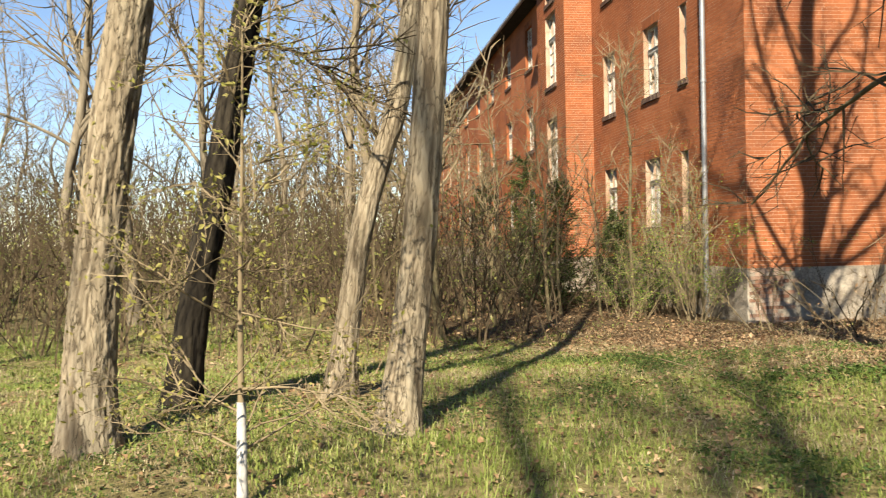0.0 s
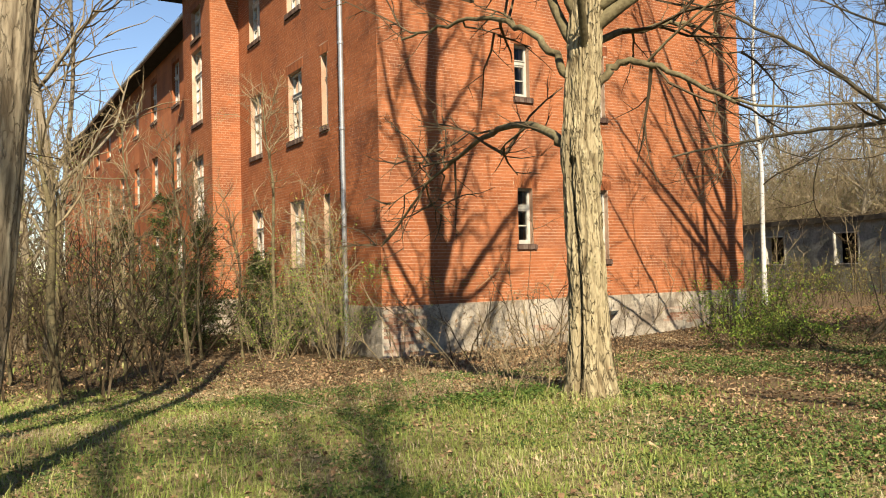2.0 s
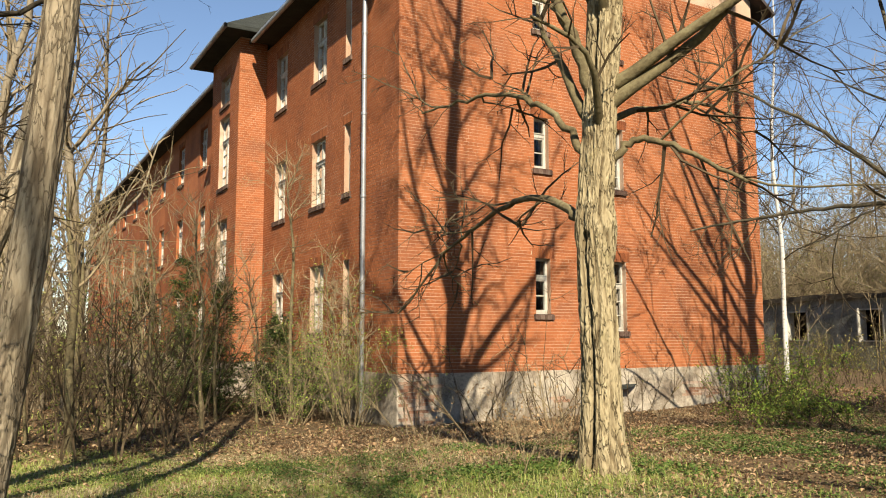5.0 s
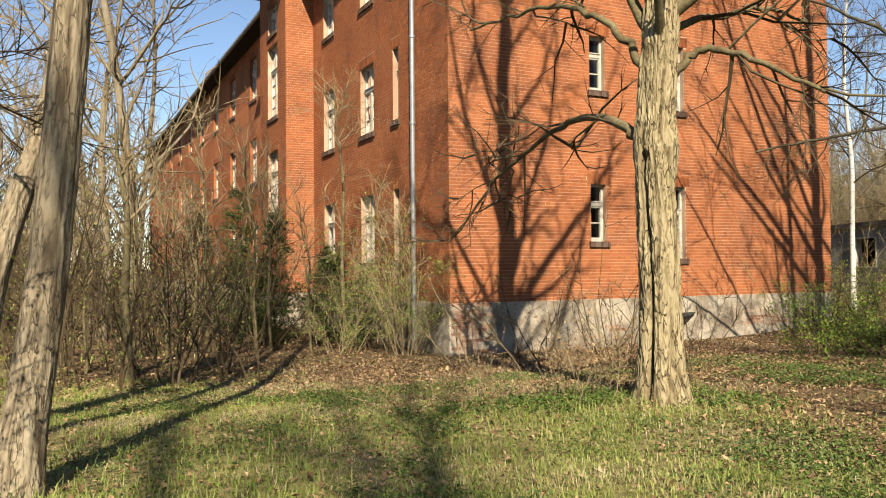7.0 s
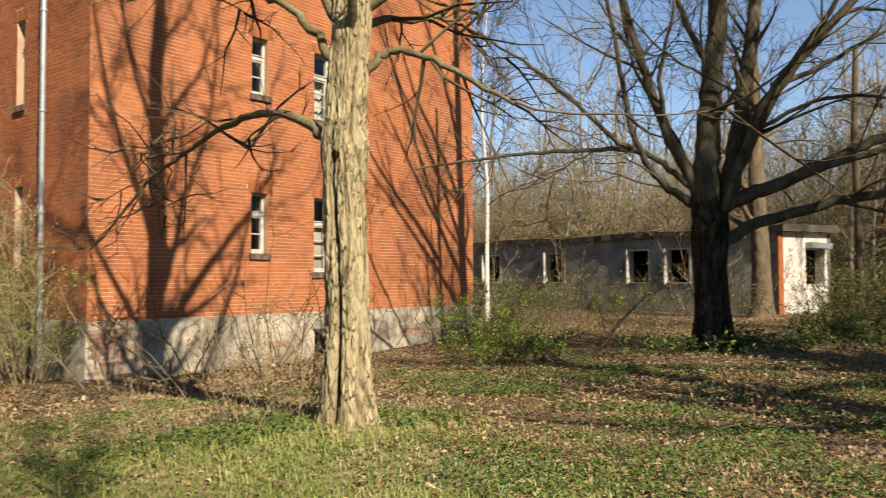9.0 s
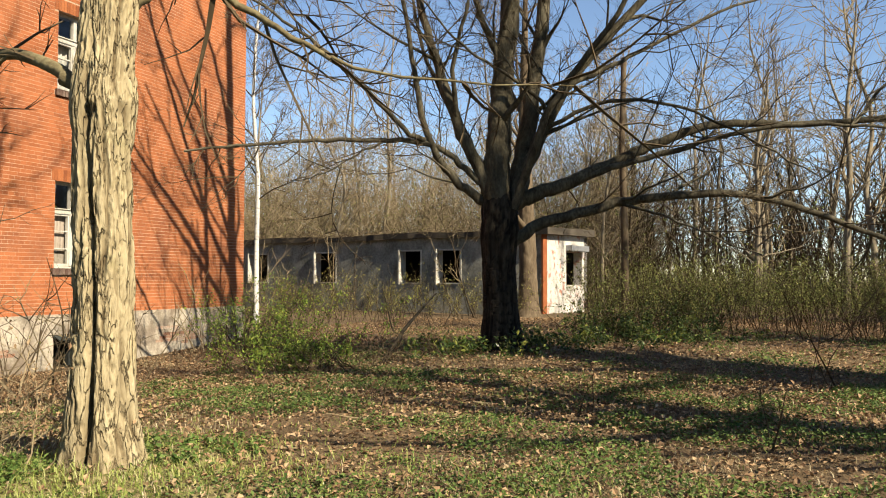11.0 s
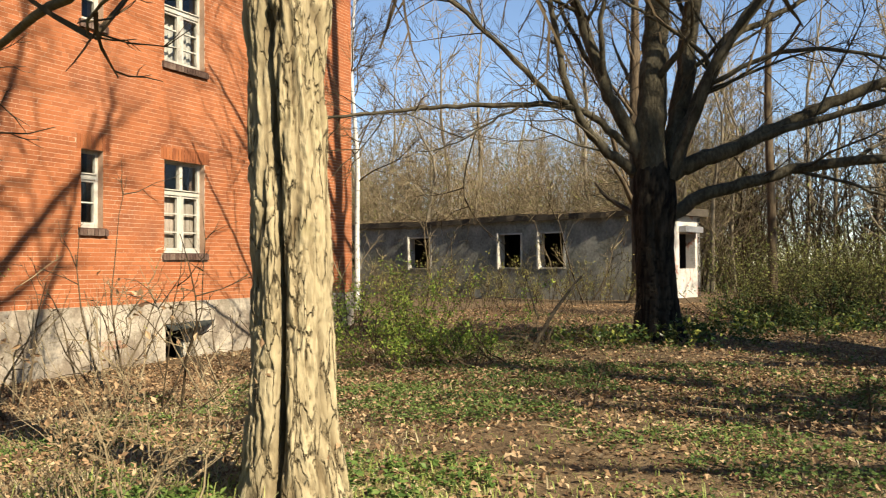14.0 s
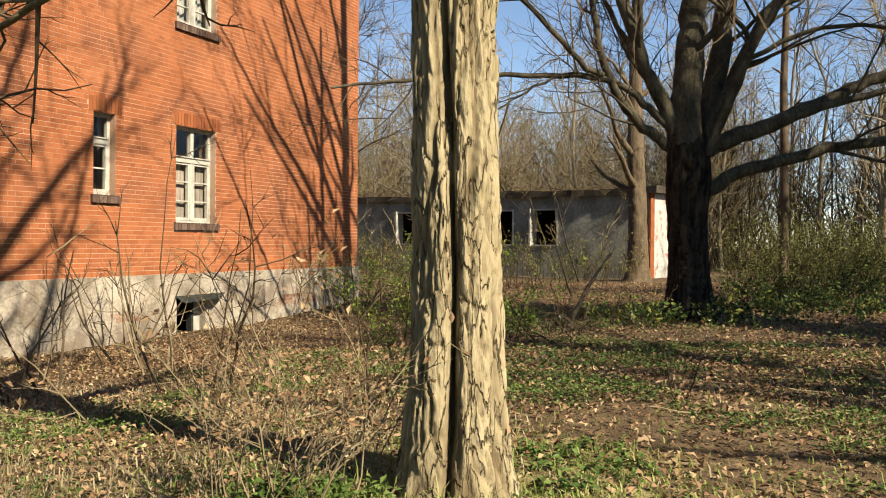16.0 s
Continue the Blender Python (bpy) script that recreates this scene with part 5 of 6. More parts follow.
# last area: unseen trees added to throw streaky shade over the eastern ground
for x0, x1, y0, y1, count in ((-34, 4.5, 18, 70, 48), (36, 66, -16, 12, 44), (44, 80, 8, 60, 56), (-40, -9, -4, 18, 8), (24, 33, -16, -3, 4), (13, 30, -22, -9, 8)):
    n_made = 0
    while n_made < count:
        x, y = rw.uniform(x0, x1), rw.uniform(y0, y1)
        if any((x - a) ** 2 + (y - b) ** 2 < 3.0 for a, b in spots) or (x > 3.6 and x < 21 and y > 14) or near_annex(x, y):
            continue
        spots.append((x, y))
        n_made += 1
for a in ((2.9, 28.5), (1.6, 31.0), (3.8, 38.0), (0.4, 24.0), (2.2, 36.0)):
    spots.append(a)
for k, (x, y) in enumerate(spots):
    s = rw.uniform(0.75, 1.2)
    m = pose(x, y, gz(x, y) - 0.08, 0, 0, rw.uniform(0, 360))
    if k < 6:
        kinds[k].matrix_world = m
    else:
        copy_thing(kinds[k % 6], m).scale = (s, s, s)


# ---- shrubs and undergrowth ----
def shrub(name, label, x, y, seed, stems, height, radius, twigs=6, twiglets=3, leaves=0.0, leaf="leaf_green", leaf_size=0.04, stem_r=0.012, mat="twig_pale", lean=0.25, category="shrub", group="", wobble=0.12, kind="", area=None):
    """Many thin stems from the ground, with side twigs and, where it is in leaf, small leaves on them."""
    rng = np.random.default_rng(seed)
    e = base_at(name, x, y, gz(x, y), label, category, group, kind)
    g = Geo()
    if area:
        px, py = rng.uniform(area[0], area[1], stems), rng.uniform(area[2], area[3], stems)
    else:
        px, py = x + rng.normal(0, radius, stems), y + rng.normal(0, radius, stems)
    P = np.stack([px - x, py - y, ground_z(px, py) - gz(x, y) - 0.03], 1)
    out = P * np.array([1, 1, 0]) * (0.0 if area else 1.0)
    D = norm(np.array([0, 0, 1.0]) + rng.normal(0, lean, (stems, 3)) * np.array([1, 1, 0]) + 0.35 * out / max(radius, 0.1))
    L = height * rng.uniform(0.45, 1.1, stems)
    p1 = twig_batch(g, P, D, L, stem_r * rng.uniform(0.5, 1.3, stems), rng, 7, wobble, 0.03)
    P, T = sample(rng, list(p1), twigs, 0.2)
    p2 = twig_batch(g, P, side_dirs(rng, T, 0.4, 1.1), height * 0.22 * rng.uniform(0.4, 1.4, len(P)), np.full(len(P), stem_r * 0.42), rng, 4, 0.18, 0.06)
    pts = [p1[:, 3:].reshape(-1, 3), p2[:, 1:].reshape(-1, 3)]
    if twiglets:
        P, T = sample(rng, list(p2), twiglets, 0.15)
        p3 = twig_batch(g, P, side_dirs(rng, T, 0.4, 1.0), height * 0.09 * rng.uniform(0.4, 1.4, len(P)), np.full(len(P), stem_r * 0.25), rng, 3, 0.15, 0.05)
        pts.append(p3[:, 1:].reshape(-1, 3))
    tagged(g.build("brushwood", M[mat], e), kind="stuff")
    if leaves:
        pts = np.concatenate(pts)
        reps = int(leaves) + 1
        pts = np.concatenate([pts[rng.random(len(pts)) < leaves / reps] for _ in range(reps)])
        g = Geo()
        leaf_quads(g, pts + rng.normal(0, leaf_size * 0.6, pts.shape), leaf_size, rng)
        tagged(g.build("foliage", M[leaf], e), kind="stuff")
    return e


# thicket along the long wall
rs = random.Random(5)
for k in range(24):
    y = rs.uniform(17.0, 34)
    x = rs.uniform(3.4, 7.0) - max(0, (y - 24.5)) * 0.12
    shrub("thicket_shrub", "bare pale-stemmed shrub in the thicket along the wall", x, y, 200 + k, rs.randint(5, 9), rs.uniform(2.4, 5.4), 0.42, twigs=7, twiglets=2, leaves=0.16, leaf="bud" if k % 4 else "leaf_green", leaf_size=0.03,
          mat="twig_pale" if k % 3 else "twig", group="wall thicket", stem_r=0.015)


def conifer(x, y, seed, height, spread_, leaf="needle"):
    """A young self-sown yew: a stem with level feathery boughs that shorten upwards."""
    rng = np.random.default_rng(seed)
    e = base_at("evergreen_shrub", x, y, gz(x, y), "feathery dark green young conifer against the brick wall", "shrub", "wall evergreens")
    g = Geo()
    g.tube(bend_path(rng, (0, 0, -0.04), (0.02, 0, 1), height, 8, 0.04, 0.05), np.linspace(0.03, 0.006, 8), 7)
    g.build("stem", M["bark_brown"], e, smooth=True)
    n = int(34 * height)
    t = rng.uniform(0.06, 0.98, n)
    a = rng.uniform(0, 6.28, n)
    P = np.stack([0 * t, 0 * t, t * height], 1)
    D = np.stack([np.cos(a), np.sin(a), rng.uniform(-0.05, 0.45, n)], 1)
    L = spread_ * (1.08 - t) ** 0.8 * rng.uniform(0.45, 1.25, n)
    g = Geo()
    p1 = twig_batch(g, P, D, L, np.full(n, 0.006), rng, 5, 0.14, -0.02)
    Q, T = sample(rng, list(p1), 7, 0.15)
    p2 = twig_batch(g, Q, side_dirs(rng, T, 0.5, 1.0), spread_ * 0.28 * rng.uniform(0.4, 1.3, len(Q)), np.full(len(Q), 0.003), rng, 3, 0.12, -0.03)
    tagged(g.build("brushwood", M["twig"], e), kind="stuff")
    Q, T = sample(rng, list(p2), 13, 0.05)
    g = Geo()
    leaf_quads(g, Q, 0.06, rng, flat=0.5, aspect=0.4)
    tagged(g.build("foliage", M[leaf], e), kind="stuff")


for k, (x, y, h, w_) in enumerate(((6.3, 18.6, 2.3, 0.9), (7.0, 20.4, 2.5, 0.8), (5.6, 20.9, 3.4, 1.0), (6.9, 17.7, 1.7, 0.6), (5.2, 23.4, 4.2, 1.1), (4.9, 21.8, 2.6, 0.9), (5.0, 19.6, 2.0, 0.8), (4.3, 24.8, 3.6, 1.0))):
    conifer(x, y, 240 + k, h, w_)
for k, (x, y, h) in enumerate(((6.4, 17.4, 2.0), (6.0, 16.9, 1.3), (7.2, 16.4, 2.4))):
    shrub("leafy_bush", "loose bush in fresh yellow-green leaf", x, y, 250 + k, 10, h, 0.22, twigs=9, twiglets=3, leaves=0.8, leaf="leaf_green", leaf_size=0.04, group="leafy bushes", mat="twig_pale")
for k, (x, y, h, r_) in enumerate(((6.5, 17.9, 6.6, 0.05), (4.3, 17.2, 4.4, 0.045), (3.0, 16.6, 3.2, 0.035), (2.2, 20.0, 6.0, 0.05), (7.3, 17.3, 3.6, 0.04), (7.55, 16.5, 3.2, 0.04), (1.6, 14.9, 4.8, 0.085), (5.6, 17.6, 3.4, 0.035), (0.6, 17.5, 5.0, 0.04), (3.6, 19.0, 5.6, 0.05), (1.0, 16.2, 3.4, 0.03), (2.6, 18.0, 4.6, 0.04), (4.9, 18.4, 4.0, 0.04))):
    tree("young_tree", "thin pale pole of a young tree by the wall", x, y, 260 + k, lateral(20, [(0, 0), (-0.08, h * 0.3), (-0.02, h * 0.6), (-0.2, h * 0.8), (-0.25, h)]), [r_, r_ * 0.84, r_ * 0.64, r_ * 0.4, 0.006],
         M["bark_limb"], M["twig_pale"], crown_from=0.3, n_limbs=12, limb_len=1.4, branches=4, twigs=3, twiglets=2, buds=0.12, rings=16, sides=8, spread=(0.4, 0.8), twig_mat="twig_pale", twig_r=0.004, group="young trees")
# saplings before the gable
for k, (x, y, n, h) in enumerate(((8.5, 10.5, 5, 2.6), (9.1, 9.8, 4, 2.5), (8.1, 12.2, 5, 2.4), (8.8, 13.2, 4, 2.3), (10.6, 13.6, 6, 2.0), (7.6, 13.8, 5, 2.0), (12.5, 13.2, 4, 1.8), (9.9, 12.2, 4, 2.4), (11.4, 14.3, 5, 1.7), (17.2, 14.6, 7, 1.6), (18.6, 14.9, 8, 1.6))):
    shrub("bare_sapling", "spindly bare sapling in front of the gable", x, y, 280 + k, n, h, 0.18, twigs=4, twiglets=2, leaves=0.08 if k < 9 else 0.7, leaf="bud", leaf_size=0.035, stem_r=0.019, lean=0.3, mat="twig_pale" if k % 2 else "twig", group="gable saplings")
# bush in yellow-green leaf by the far corner of the gable
for k, (x, y, h, s) in enumerate(((13.6, 10.2, 1.35, 0.55), (14.9, 10.9, 1.5, 0.6), (16.0, 11.8, 1.6, 0.6), (13.0, 9.2, 0.8, 0.3), (17.8, 13.6, 1.9, 0.5))):
    shrub("leafy_bush", "loose bush in fresh yellow-green leaf", x, y, 300 + k, 18, h, s, twigs=8, twiglets=3, leaves=1.1, leaf="leaf_green", leaf_size=0.055, stem_r=0.009, lean=0.45, mat="twig", group="leafy bushes")
# evergreen leaf patch at the foot of the big tree
for k, (x, y, s, n) in enumerate(((14.9, 6.9, 0.45, 60), (15.6, 6.2, 0.5, 60), (15.0, 7.7, 0.35, 40), (16.8, 5.6, 0.5, 50), (18.4, 5.2, 0.6, 50), (20.2, 5.4, 0.7, 50), (19.4, 4.2, 0.6, 40))):
    shrub("evergreen_undergrowth", "low glossy evergreen undergrowth by the dark tree", x, y, 320 + k, n // 3, 0.42, s * 1.3, twigs=4, twiglets=0, leaves=1.6, leaf="ivy", leaf_size=0.085, stem_r=0.006, lean=0.4, mat="twig", group="evergreen undergrowth")
# hazy young growth further right and behind, and the brown thicket beyond the start
shrub("undergrowth", "hazy green young growth before the wood", 27, 3, 340, 560, 1.9, 1, twigs=8, twiglets=2, leaves=1.2, leaf="haze_leaf", leaf_size=0.05, stem_r=0.010, mat="twig", kind="stuff", area=(20.5, 36, -7, 7.0))
shrub("undergrowth", "olive budding brush before the wood", 27, 3, 344, 560, 2.1, 1, twigs=8, twiglets=2, leaves=1.2, leaf="haze_leaf", leaf_size=0.05, stem_r=0.011, mat="twig", kind="stuff", area=(20.5, 36, -7, 7.0))
shrub("undergrowth", "tangled brown brush at the edge of the wood", -7, 20, 341, 1100, 3.4, 1, twigs=10, twiglets=1, leaves=0.5, leaf="haze_leaf", leaf_size=0.06, stem_r=0.02, mat="twig", kind="stuff", area=(-20, 3.6, 13.0, 32))
shrub("undergrowth", "tangled brush behind the annex roof", 40, 26, 342, 1400, 10.5, 1, twigs=20, twiglets=1, leaves=0.3, leaf="haze_leaf", leaf_size=0.11, stem_r=0.034, mat="twig_pale", kind="stuff", area=(43, 62, 9, 56))
rng_ = np.random.default_rng(61)
k_ = rng_.uniform(A0, A1, 900)
w_ = rng_.uniform(-1.6, 0.2, 900)
P_ = np.array([tuple(AO + AU * a + AN * b + UP * (ATOP + 0.21)) for a, b in zip(k_, w_)])
D_ = rng_.normal(0, 1, (900, 3)) * np.array([1, 1, 0.28]) + np.array(AN) * 0.35
g = Geo()
p_ = twig_batch(g, P_, D_, rng_.uniform(0.25, 1.3, 900), rng_.uniform(0.006, 0.02, 900), rng_, 5, 0.22, -0.05)
g.build("roof_debris_twigs", M["twig"])
tagged(bpy.data.objects["roof_debris_twigs"], "dry fallen twigs strewn over the annex roof edge", "debris", kind="stuff")
for k, (a, b, h) in enumerate(((11.8, 2.6, 4.2), (10.7, 2.1, 3.9), (11.2, 3.6, 4.8), (5.0, 2.4, 4.4), (4.3, 1.7, 3.5), (16.2, 3.1, 4.5), (18.0, 2.4, 4.2), (-2.6, 1.9, 3.6), (-4.0, 2.9, 4.3), (7.4, 3.4, 3.0))):
    q = AO + AU * a + AN * b
    shrub("young_tree", "thin bare young stems before the grey annex", q.x, q.y, 430 + k, 3, h, 0.25, twigs=7, twiglets=3, leaves=0.25, leaf="bud", leaf_size=0.06, stem_r=0.03, mat="twig_pale" if k % 2 else "twig", group="annex saplings", lean=0.12, category="tree")
shrub("undergrowth", "brush along the foot of the annex", 27.5, 14, 343, 300, 1.7, 1, twigs=8, twiglets=1, leaves=0.5, leaf="bud", leaf_size=0.06, stem_r=0.012, mat="twig", kind="stuff", area=(24, 34.5, 11, 26))
# the last belt is unseen behind the walk, added to cut low sky light
for k, (ar, n_, h_) in enumerate((((-62, 4, 45, 85), 850, 10.0), ((44, 66, -36, 15), 850, 9.0), ((55, 100, 25, 80), 380, 10.0), ((-60, -22, 5, 45), 300, 7.0), ((-50, 55, -52, -26), 520, 11.0))):
    shrub("far_wood", "dense bare brushwood of the distant wood", (ar[0] + ar[1]) / 2, (ar[2] + ar[3]) / 2, 360 + k, n_, h_, 1, twigs=9, twiglets=0, leaves=0.15, leaf="haze_leaf", leaf_size=0.22, stem_r=0.06, mat="twig", kind="stuff", area=ar)
for k, (x, y, h) in enumerate(((19.5, 4.6, 0.7), (23.0, 4.6, 1.2), (21.0, 5.8, 0.8))):
    shrub("evergreen_shrub", "dark green shrub in the shade of the wood", x, y, 380 + k, 22, h, 0.6, twigs=8, twiglets=3, leaves=1.2, leaf="needle", leaf_size=0.07, group="shade shrubs", mat="twig", lean=0.4)
for k, (x, y, h) in enumerate(((7.45, 16.55, 3.1), (7.3, 17.75, 3.3), (7.5, 18.6, 2.4), (7.6, 17.0, 3.4), (7.2, 16.2, 2.2))):
    shrub("climbing_shrub", "thin shrub in first leaf against the wall", x, y, 390 + k, 9, h, 0.16, twigs=10, twiglets=4, leaves=1.2, leaf="leaf_green", leaf_size=0.045, stem_r=0.011, group="wall climbers", lean=0.1)
# brush and nettles at the robinia's foot
shrub("dead_brush", "dry tangled brush with withered leaves", 5.35, 7.05, 350, 26, 1.1, 0.24, twigs=7, twiglets=3, leaves=0.35, leaf="litter", leaf_size=0.04, stem_r=0.007, lean=0.55, mat="twig_pale", wobble=0.2)
shrub("dead_brush", "dry tangled brush with withered leaves", 4.6, 7.7, 351, 16, 0.7, 0.3, twigs=7, twiglets=2, leaves=0.22, leaf="litter", leaf_size=0.03, stem_r=0.006, lean=0.6, mat="twig_pale", wobble=0.2)


for k, (x, y) in enumerate(((12.5, 8.7), (13.2, 8.3), (13.9, 8.1), (14.4, 7.6))):
    shrub("dead_brush", "dark heap of dead branches on the ground", x, y, 352 + k, 14, 0.95, 0.35, twigs=6, twiglets=2, stem_r=0.012, lean=1.3, mat="twig", wobble=0.2, group="brush heaps")


def nettles(x, y, seed, n, radius, height):
    rng = np.random.default_rng(seed)
    e = base_at("nettle_patch", x, y, gz(x, y), "low patch of fresh green nettles in the grass", "nettles")
    g, gl_ = Geo(), Geo()
    r, a = radius * np.sqrt(rng.random(n)), rng.uniform(0, 6.28, n)
    px, py = r * np.cos(a), r * np.sin(a) * 0.7
    P = np.stack([px, py, ground_z(px + x, py + y) - gz(x, y)], 1)
    L = height * rng.uniform(0.5, 1.2, n)
    p = twig_batch(g, P, np.array([[0, 0, 1.0]]) + rng.normal(0, 0.2, (n, 3)), L, np.full(n, 0.003), rng, 4, 0.1, 0.05)
    pts = np.concatenate([p[:, k] for k in (1, 2, 3) for _ in range(3)])
    leaf_quads(gl_, pts, 0.042, rng, flat=0.7, aspect=0.7)
    tagged(g.build("brushwood", M["nettle"], e), kind="stuff")
    tagged(gl_.build("foliage", M["nettle"], e), kind="stuff")


nettles(5.05, 6.85, 1, 150, 0.6, 0.11)
nettles(4.3, 7.3, 2, 70, 0.6, 0.08)
nettles(6.5, 6.0, 3, 60, 0.6, 0.08)

# dead branch leaning by the big tree
fb = base_at("fallen_branch", 13.9, 8.3, gz(13.9, 8.3), "dead branch propped in the undergrowth", "branch")
g = Geo()
g.tube(bend_path(np.random.default_rng(3), (0, 0, 0), (0.75, 0.1, 0.62), 2.2, 9, 0.06, 0.0), np.linspace(0.045, 0.015, 9), 8)
g.build("bough", M["bark_shaded"], fb, smooth=True)
g = Geo()
g.tube(bend_path(np.random.default_rng(4), (0.6, 0.1, 0.5), (0.3, 0.5, 0.8), 0.9, 6, 0.08, 0.0), np.linspace(0.018, 0.006, 6), 6)
g.build("side_branch", M["bark_shaded"], fb, smooth=True)


# ---- grass, leaves and litter on the ground ----
def grass(count, seed, x0, x1, y0, y1, height, mat, name, label, turf_power=1.0, clump=2.2, width=0.0035, floor=0.0):
    """Blades of grass, thicker in tufts, as one sheet of stuff."""
    rng = np.random.default_rng(seed)
    x, y = rng.uniform(x0, x1, count), rng.uniform(y0, y1, count)
    keep = rng.random(count) < np.clip(turf_amount(x, y) ** turf_power + floor, 0, 1) * (0.25 + 1.1 * smooth01(vnoise(x * clump, y * clump, seed * 0.37) * 1.8 - 0.5))
    keep &= (0.6 * vnoise(x * 0.8, y * 0.8, seed * 1.7) + 0.4 * vnoise(x * 2.4, y * 2.4, seed * 0.6) > 0.40 + 0.1 * rng.random(count))
    x, y = x[keep], y[keep]
    n = len(x)
    z = ground_z(x, y) - 0.01
    h = height * rng.uniform(0.35, 1.3, n) * (0.45 + 1.0 * vnoise(x * 1.1, y * 1.1, seed * 0.9))
    a = rng.uniform(0, 2 * np.pi, n)
    lean = rng.uniform(0.3, 1.25, n) * h
    dx, dy = np.cos(a), np.sin(a)
    wx, wy = -dy * width * rng.uniform(0.6, 1.5, n), dx * width * rng.uniform(0.6, 1.5, n)
    b = np.stack([x, y, z], 1)
    m = b + np.stack([dx * lean * 0.35, dy * lean * 0.35, h * 0.62], 1)
    t = b + np.stack([dx * lean, dy * lean, h * np.sqrt(np.maximum(0.08, 1 - (lean / np.maximum(h, 1e-3)) ** 2 * 0.6))], 1)
    w = np.stack([wx, wy, 0 * wx], 1)
    v = np.stack([b - w, b + w, m + w * 0.8, m - w * 0.8, t], 1).reshape(-1, 3)
    k = (np.arange(n) * 5)[:, None]
    g = Geo()
    g.add(v, np.concatenate([k + np.array([[0, 1, 2]]), k + np.array([[0, 2, 3]]), k + np.array([[3, 2, 4]])]))
    tagged(g.build(name, mat), label, "grass", kind="stuff")


grass(240000, 1, -5.5, 8, 2.0, 10.5, 0.055, M["grass"], "grass", "short uneven green spring grass", width=0.0034)
grass(110000, 2, -14, 10, 9.5, 17, 0.075, M["grass"], "grass", "short uneven green spring grass", width=0.006)
grass(44000, 7, -5, 7, 2.0, 10, 0.12, M["grass"], "grass_tuft", "taller tufts of fresh green grass", width=0.0035, clump=0.8)
grass(150000, 3, -6, 9, 2.0, 13, 0.06, M["straw"], "dry_grass", "scattered dry straw-coloured grass", width=0.003, floor=0.12, clump=0.9)
grass(90000, 4, 2, 19, -1.5, 13, 0.07, M["straw"], "dry_grass", "scattered dry straw-coloured grass", width=0.004, floor=0.25, clump=0.7)
grass(110000, 5, 2, 17, -1.5, 12, 0.055, M["grass"], "grass", "thin green grass among dead leaves", width=0.004, floor=0.3, clump=0.6)
grass(50000, 6, -25, 4, 14, 40, 0.14, M["grass"], "grass", "rough green grass at the wood's edge", width=0.012, floor=0.3, clump=0.7)
grass(90000, 9, 4, 18, 7.5, 15.3, 0.06, M["straw"], "dry_grass", "thin dry grass among the leaves before the gable", width=0.0045, floor=0.35, clump=0.8)
grass(9000, 8, 4.8, 7.8, 2.4, 4.4, 0.06, M["straw"], "dry_grass", "matted pale dry grass beside the walk", width=0.003, floor=0.4, clump=0.6)


def herbs(count, seed, x0, x1, y0, y1, size, cut):
    """Low leafy weeds in drifts among the dead leaves, one sheet of stuff."""
    rng = np.random.default_rng(seed)
    x, y = rng.uniform(x0, x1, count), rng.uniform(y0, y1, count)
    d = 0.55 * vnoise(x * 0.9, y * 0.9, seed) + 0.45 * vnoise(x * 2.6, y * 2.6, seed + 4.0)
    keep = (d > cut + 0.16 * rng.random(count)) & ((x - 5.8) ** 2 + (y - 6.4) ** 2 > 0.1)
    x, y = x[keep], y[keep]
    P = np.stack([x, y, ground_z(x, y) + rng.uniform(0.004, 0.09, len(x)) * smooth01((d[keep] - cut) * 6)], 1)
    g = Geo()
    leaf_quads(g, P, size, rng, flat=0.6, aspect=0.6)
    tagged(g.build("ground_herb", M["herb"]), "drifts of low green weeds among dead leaves", "weeds", kind="stuff")


herbs(170000, 21, 2.0, 13, -1.5, 11, 0.036, 0.47)
herbs(70000, 22, -4, 7, 2.2, 12, 0.03, 0.52)
herbs(55000, 23, 9, 24, -2, 12, 0.05, 0.50)


def litter(count, seed, x0, x1, y0, y1, size, bias):
    """Curled dead leaves lying on the ground, one sheet of stuff."""
    rng = np.random.default_rng(seed)
    x, y = rng.uniform(x0, x1, count), rng.uniform(y0, y1, count)
    keep = rng.random(count) < np.clip(1 - turf_amount(x, y) + bias, 0, 1) * (0.3 + 0.9 * vnoise(x * 1.5, y * 1.5, seed * 0.7))
    keep &= ~((x > 7.9) & (y > 15.4) & (x < 19.8))
    x, y = x[keep], y[keep]
    P = np.stack([x, y, ground_z(x, y) + rng.uniform(0.004, 0.04, len(x))], 1)
    g = Geo()
    leaf_quads(g, P, size, rng, flat=0.7, aspect=0.75, curl=0.24)
    tagged(g.build("dead_leaves", M["litter"]), "scattered curled brown dead leaves", "leaves", kind="stuff")


litter(85000, 11, -4, 13, -1.5, 15.4, 0.050, 0.3)
litter(80000, 12, 9, 30, -6, 15.5, 0.06, 0.0)
litter(30000, 13, -20, 7, 12, 30, 0.08, 0.1)
# single bare stems of young growth in the open ground
for k, (x, y, h) in enumerate(((12.2, 1.7, 2.9), (12.8, 1.4, 1.4), (9.6, 3.9, 0.55), (8.5, 2.2, 0.6), (10.8, 2.9, 0.7), (8.9, 5.9, 0.9), (7.6, 7.9, 1.2))):
    shrub("bare_sapling", "single thin bare stem standing in dead leaves", x, y, 410 + k, 2, h, 0.05, twigs=4, twiglets=1, stem_r=0.015 if h > 1.1 else 0.01, lean=0.12, mat="twig", group="lone stems")
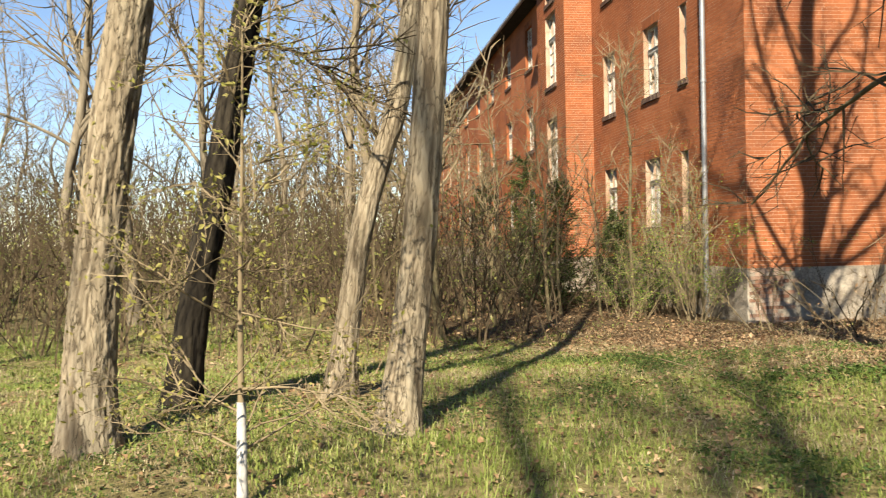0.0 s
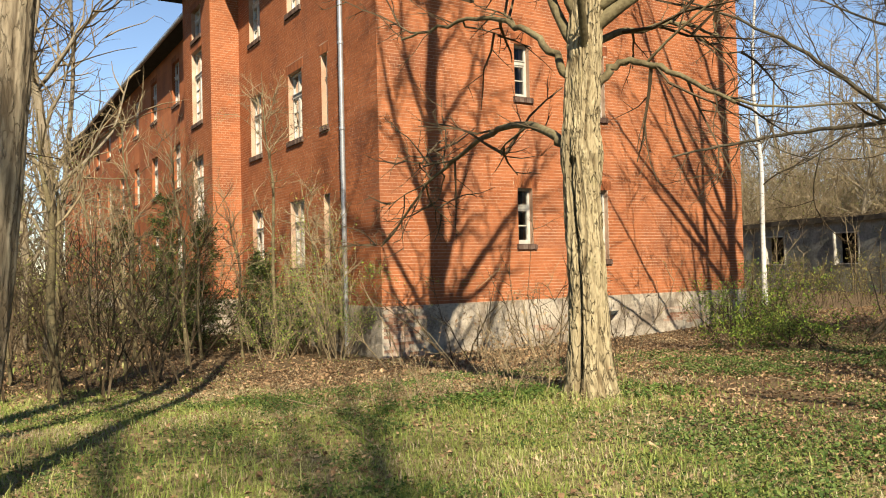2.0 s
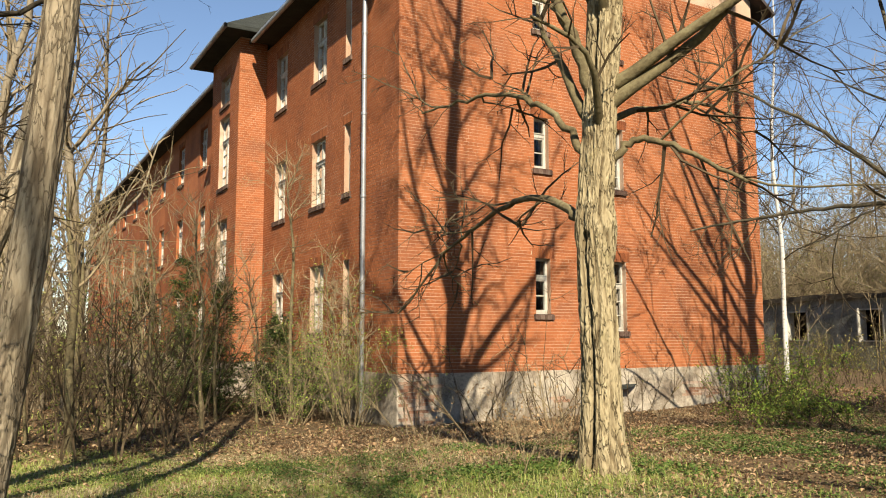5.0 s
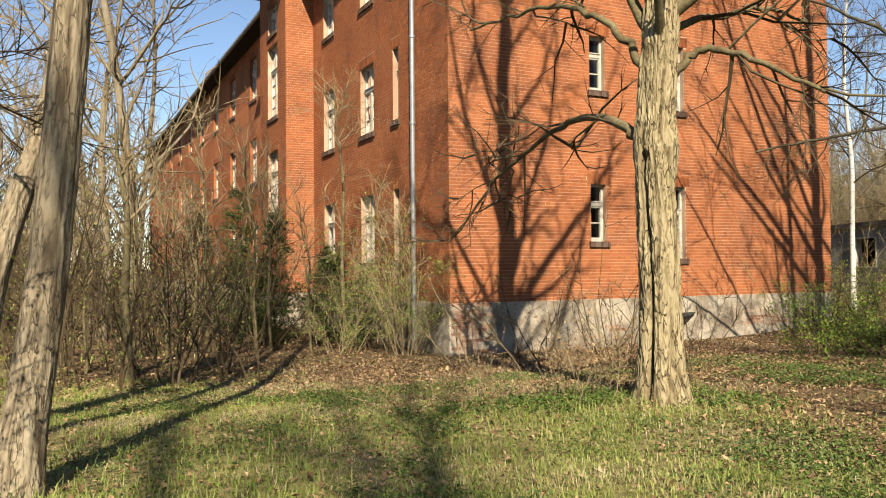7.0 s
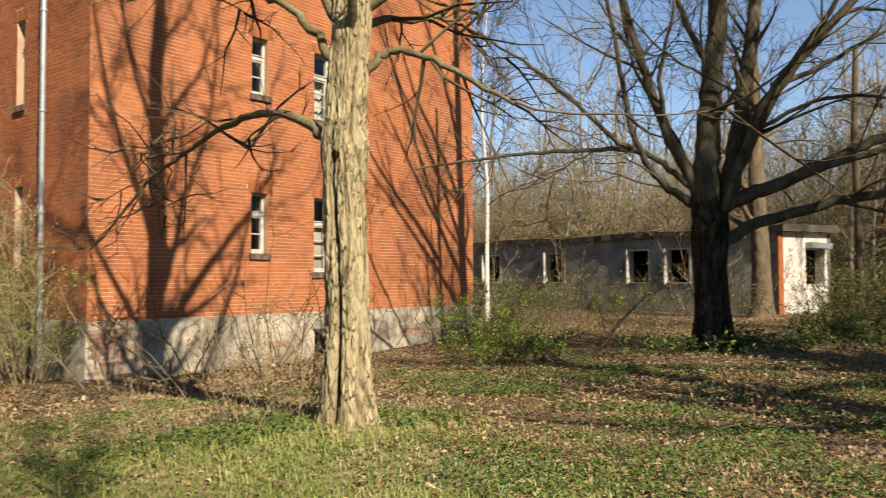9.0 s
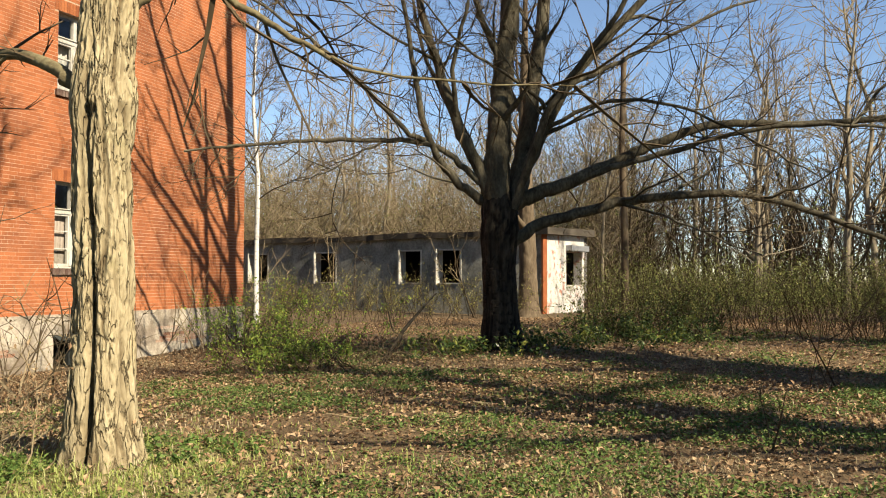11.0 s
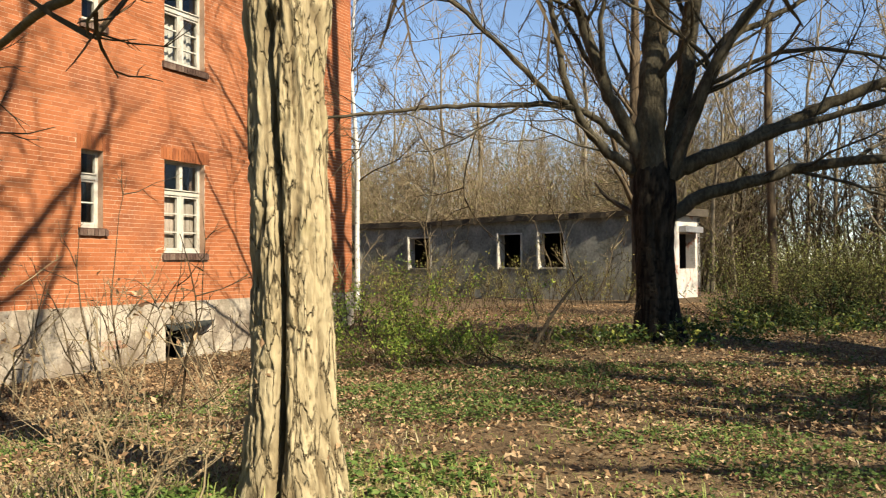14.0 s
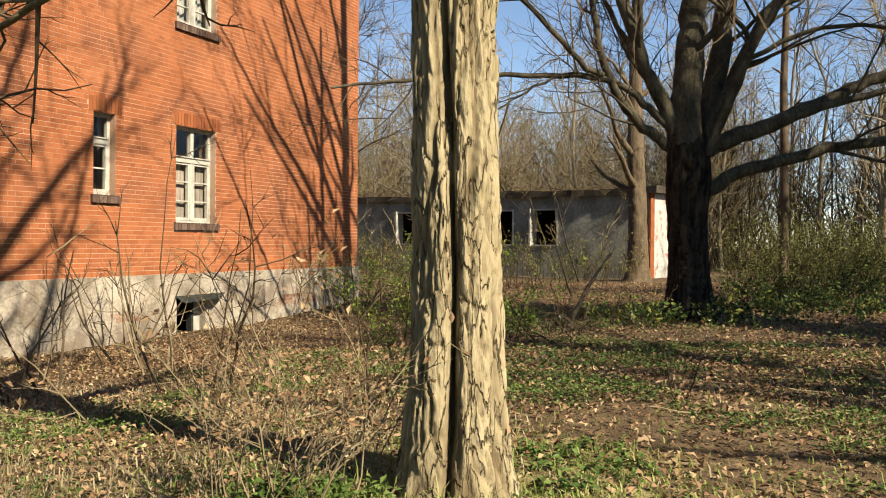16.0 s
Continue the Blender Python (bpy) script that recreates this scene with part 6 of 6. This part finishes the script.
# fallen sticks
rng_ = np.random.default_rng(9)
for k in range(34):
    x, y = (rng_.uniform(-2.5, 4), rng_.uniform(3.2, 9)) if k < 14 else (rng_.uniform(5, 15), rng_.uniform(3.5, 12))
    L = rng_.uniform(0.25, 0.9)
    a = rng_.uniform(0, 6.28)
    s = base_at("stick", x, y, gz(x, y), "dry fallen stick lying in the grass", "stick", "fallen sticks")
    g = Geo()
    pts = bend_path(rng_, (0, 0, 0.03), (math.cos(a), math.sin(a), 0.05), L, 6, 0.12, -0.01)
    pts[:, 2] = np.maximum(ground_z(pts[:, 0] + x, pts[:, 1] + y) - gz(x, y) + 0.008, pts[:, 2] * 0.6)
    g.tube(pts, np.linspace(0.009, 0.004, 6) * rng_.uniform(0.7, 1.6), 5)
    g.build("wood", M["twig_pale"], s, smooth=True)


# ---- bricks ----
def lay_bricks(o, u, n, u0, u1, holes, parent, seed, single=None, top=None):
    g, singles = brick_rows(o, u, n, u0, u1, PLINTH + 0.004, top or EAVE, holes, single, seed=seed)
    ob = under(g.build("brickwork", M["brick"]), parent)
    tagged(ob, kind="stuff")
    shared = {}
    for p, q, za, zb, w in singles:
        key = (round(q - p, 3),)
        if key not in shared:
            gg_ = Geo()
            gg_.box(Vector((0, 0, 0)), u, UP, n, 0, q - p, 0, zb - za, -0.01, 0.003, open_back=True)
            first = gg_.build("brick", M["brick_one"])
            shared[key] = first.data
            b = first
        else:
            b = new("brick", shared[key])
        b.location = o + u * p + UP * za + n * (w - 0.003)
        b.parent = parent
        b.matrix_parent_inverse = parent.matrix_world.inverted()


# lintel courses count as openings for the bricks
def with_lintels(holes):
    return holes + [(a - 0.1, b + 0.1, d, d + 0.25) for a, b, c, d in holes] + [(a - 0.06, b + 0.06, c - 0.13, c) for a, b, c, d in holes]


lay_bricks(G_O, XA, -YA, CX - 0.006, GX, with_lintels(gable_holes), wall_gable, 1, single=(10.4, 12.9, PLINTH, PLINTH + 1.25))
lay_bricks(F_O, YA, -XA, CY - 0.006, RIS0, with_lintels(near_holes), wall_front, 2)
lay_bricks(R_O, YA, -XA, RIS0 - 0.006, RIS1, with_lintels(ris_holes), wall_front, 3, top=EAVE + 0.3)
lay_bricks(Vector((0, RIS0, 0)), XA, -YA, RISX - 0.006, CX, [], wall_front, 4, top=EAVE + 0.3)


# bricks laid bare where the plinth's render has fallen off
def bare_plinth():
    rng = np.random.default_rng(12)
    shared = None
    for r in range(18):
        za = -0.66 + r * COURSE
        u = CX + (0.0 if r % 2 else 0.125)
        while u < GX - 0.3:
            n_ = float(vnoise(u * 0.9, za * 2.2, 3.0)) + 0.12 * rng.random()
            corner = u < CX + 0.75 + 0.25 * math.sin(r * 1.9) and za > -0.45
            if (n_ > 0.90 or corner) and not (gable_cellar[0] - 0.3 < u < gable_cellar[1] + 0.3):
                if shared is None:
                    g = Geo()
                    g.box(Vector((0, 0, 0)), XA, UP, -YA, 0.005, 0.24, 0.005, COURSE - 0.006, 0.0, 0.04, open_back=True)
                    b = g.build("brick", M["old_brick"])
                    shared = b.data
                else:
                    b = new("brick", shared)
                b.location = G_O + XA * u + UP * za - YA * rng.uniform(-0.001, 0.005)
                under(b, building)
            u += 0.25


bare_plinth()
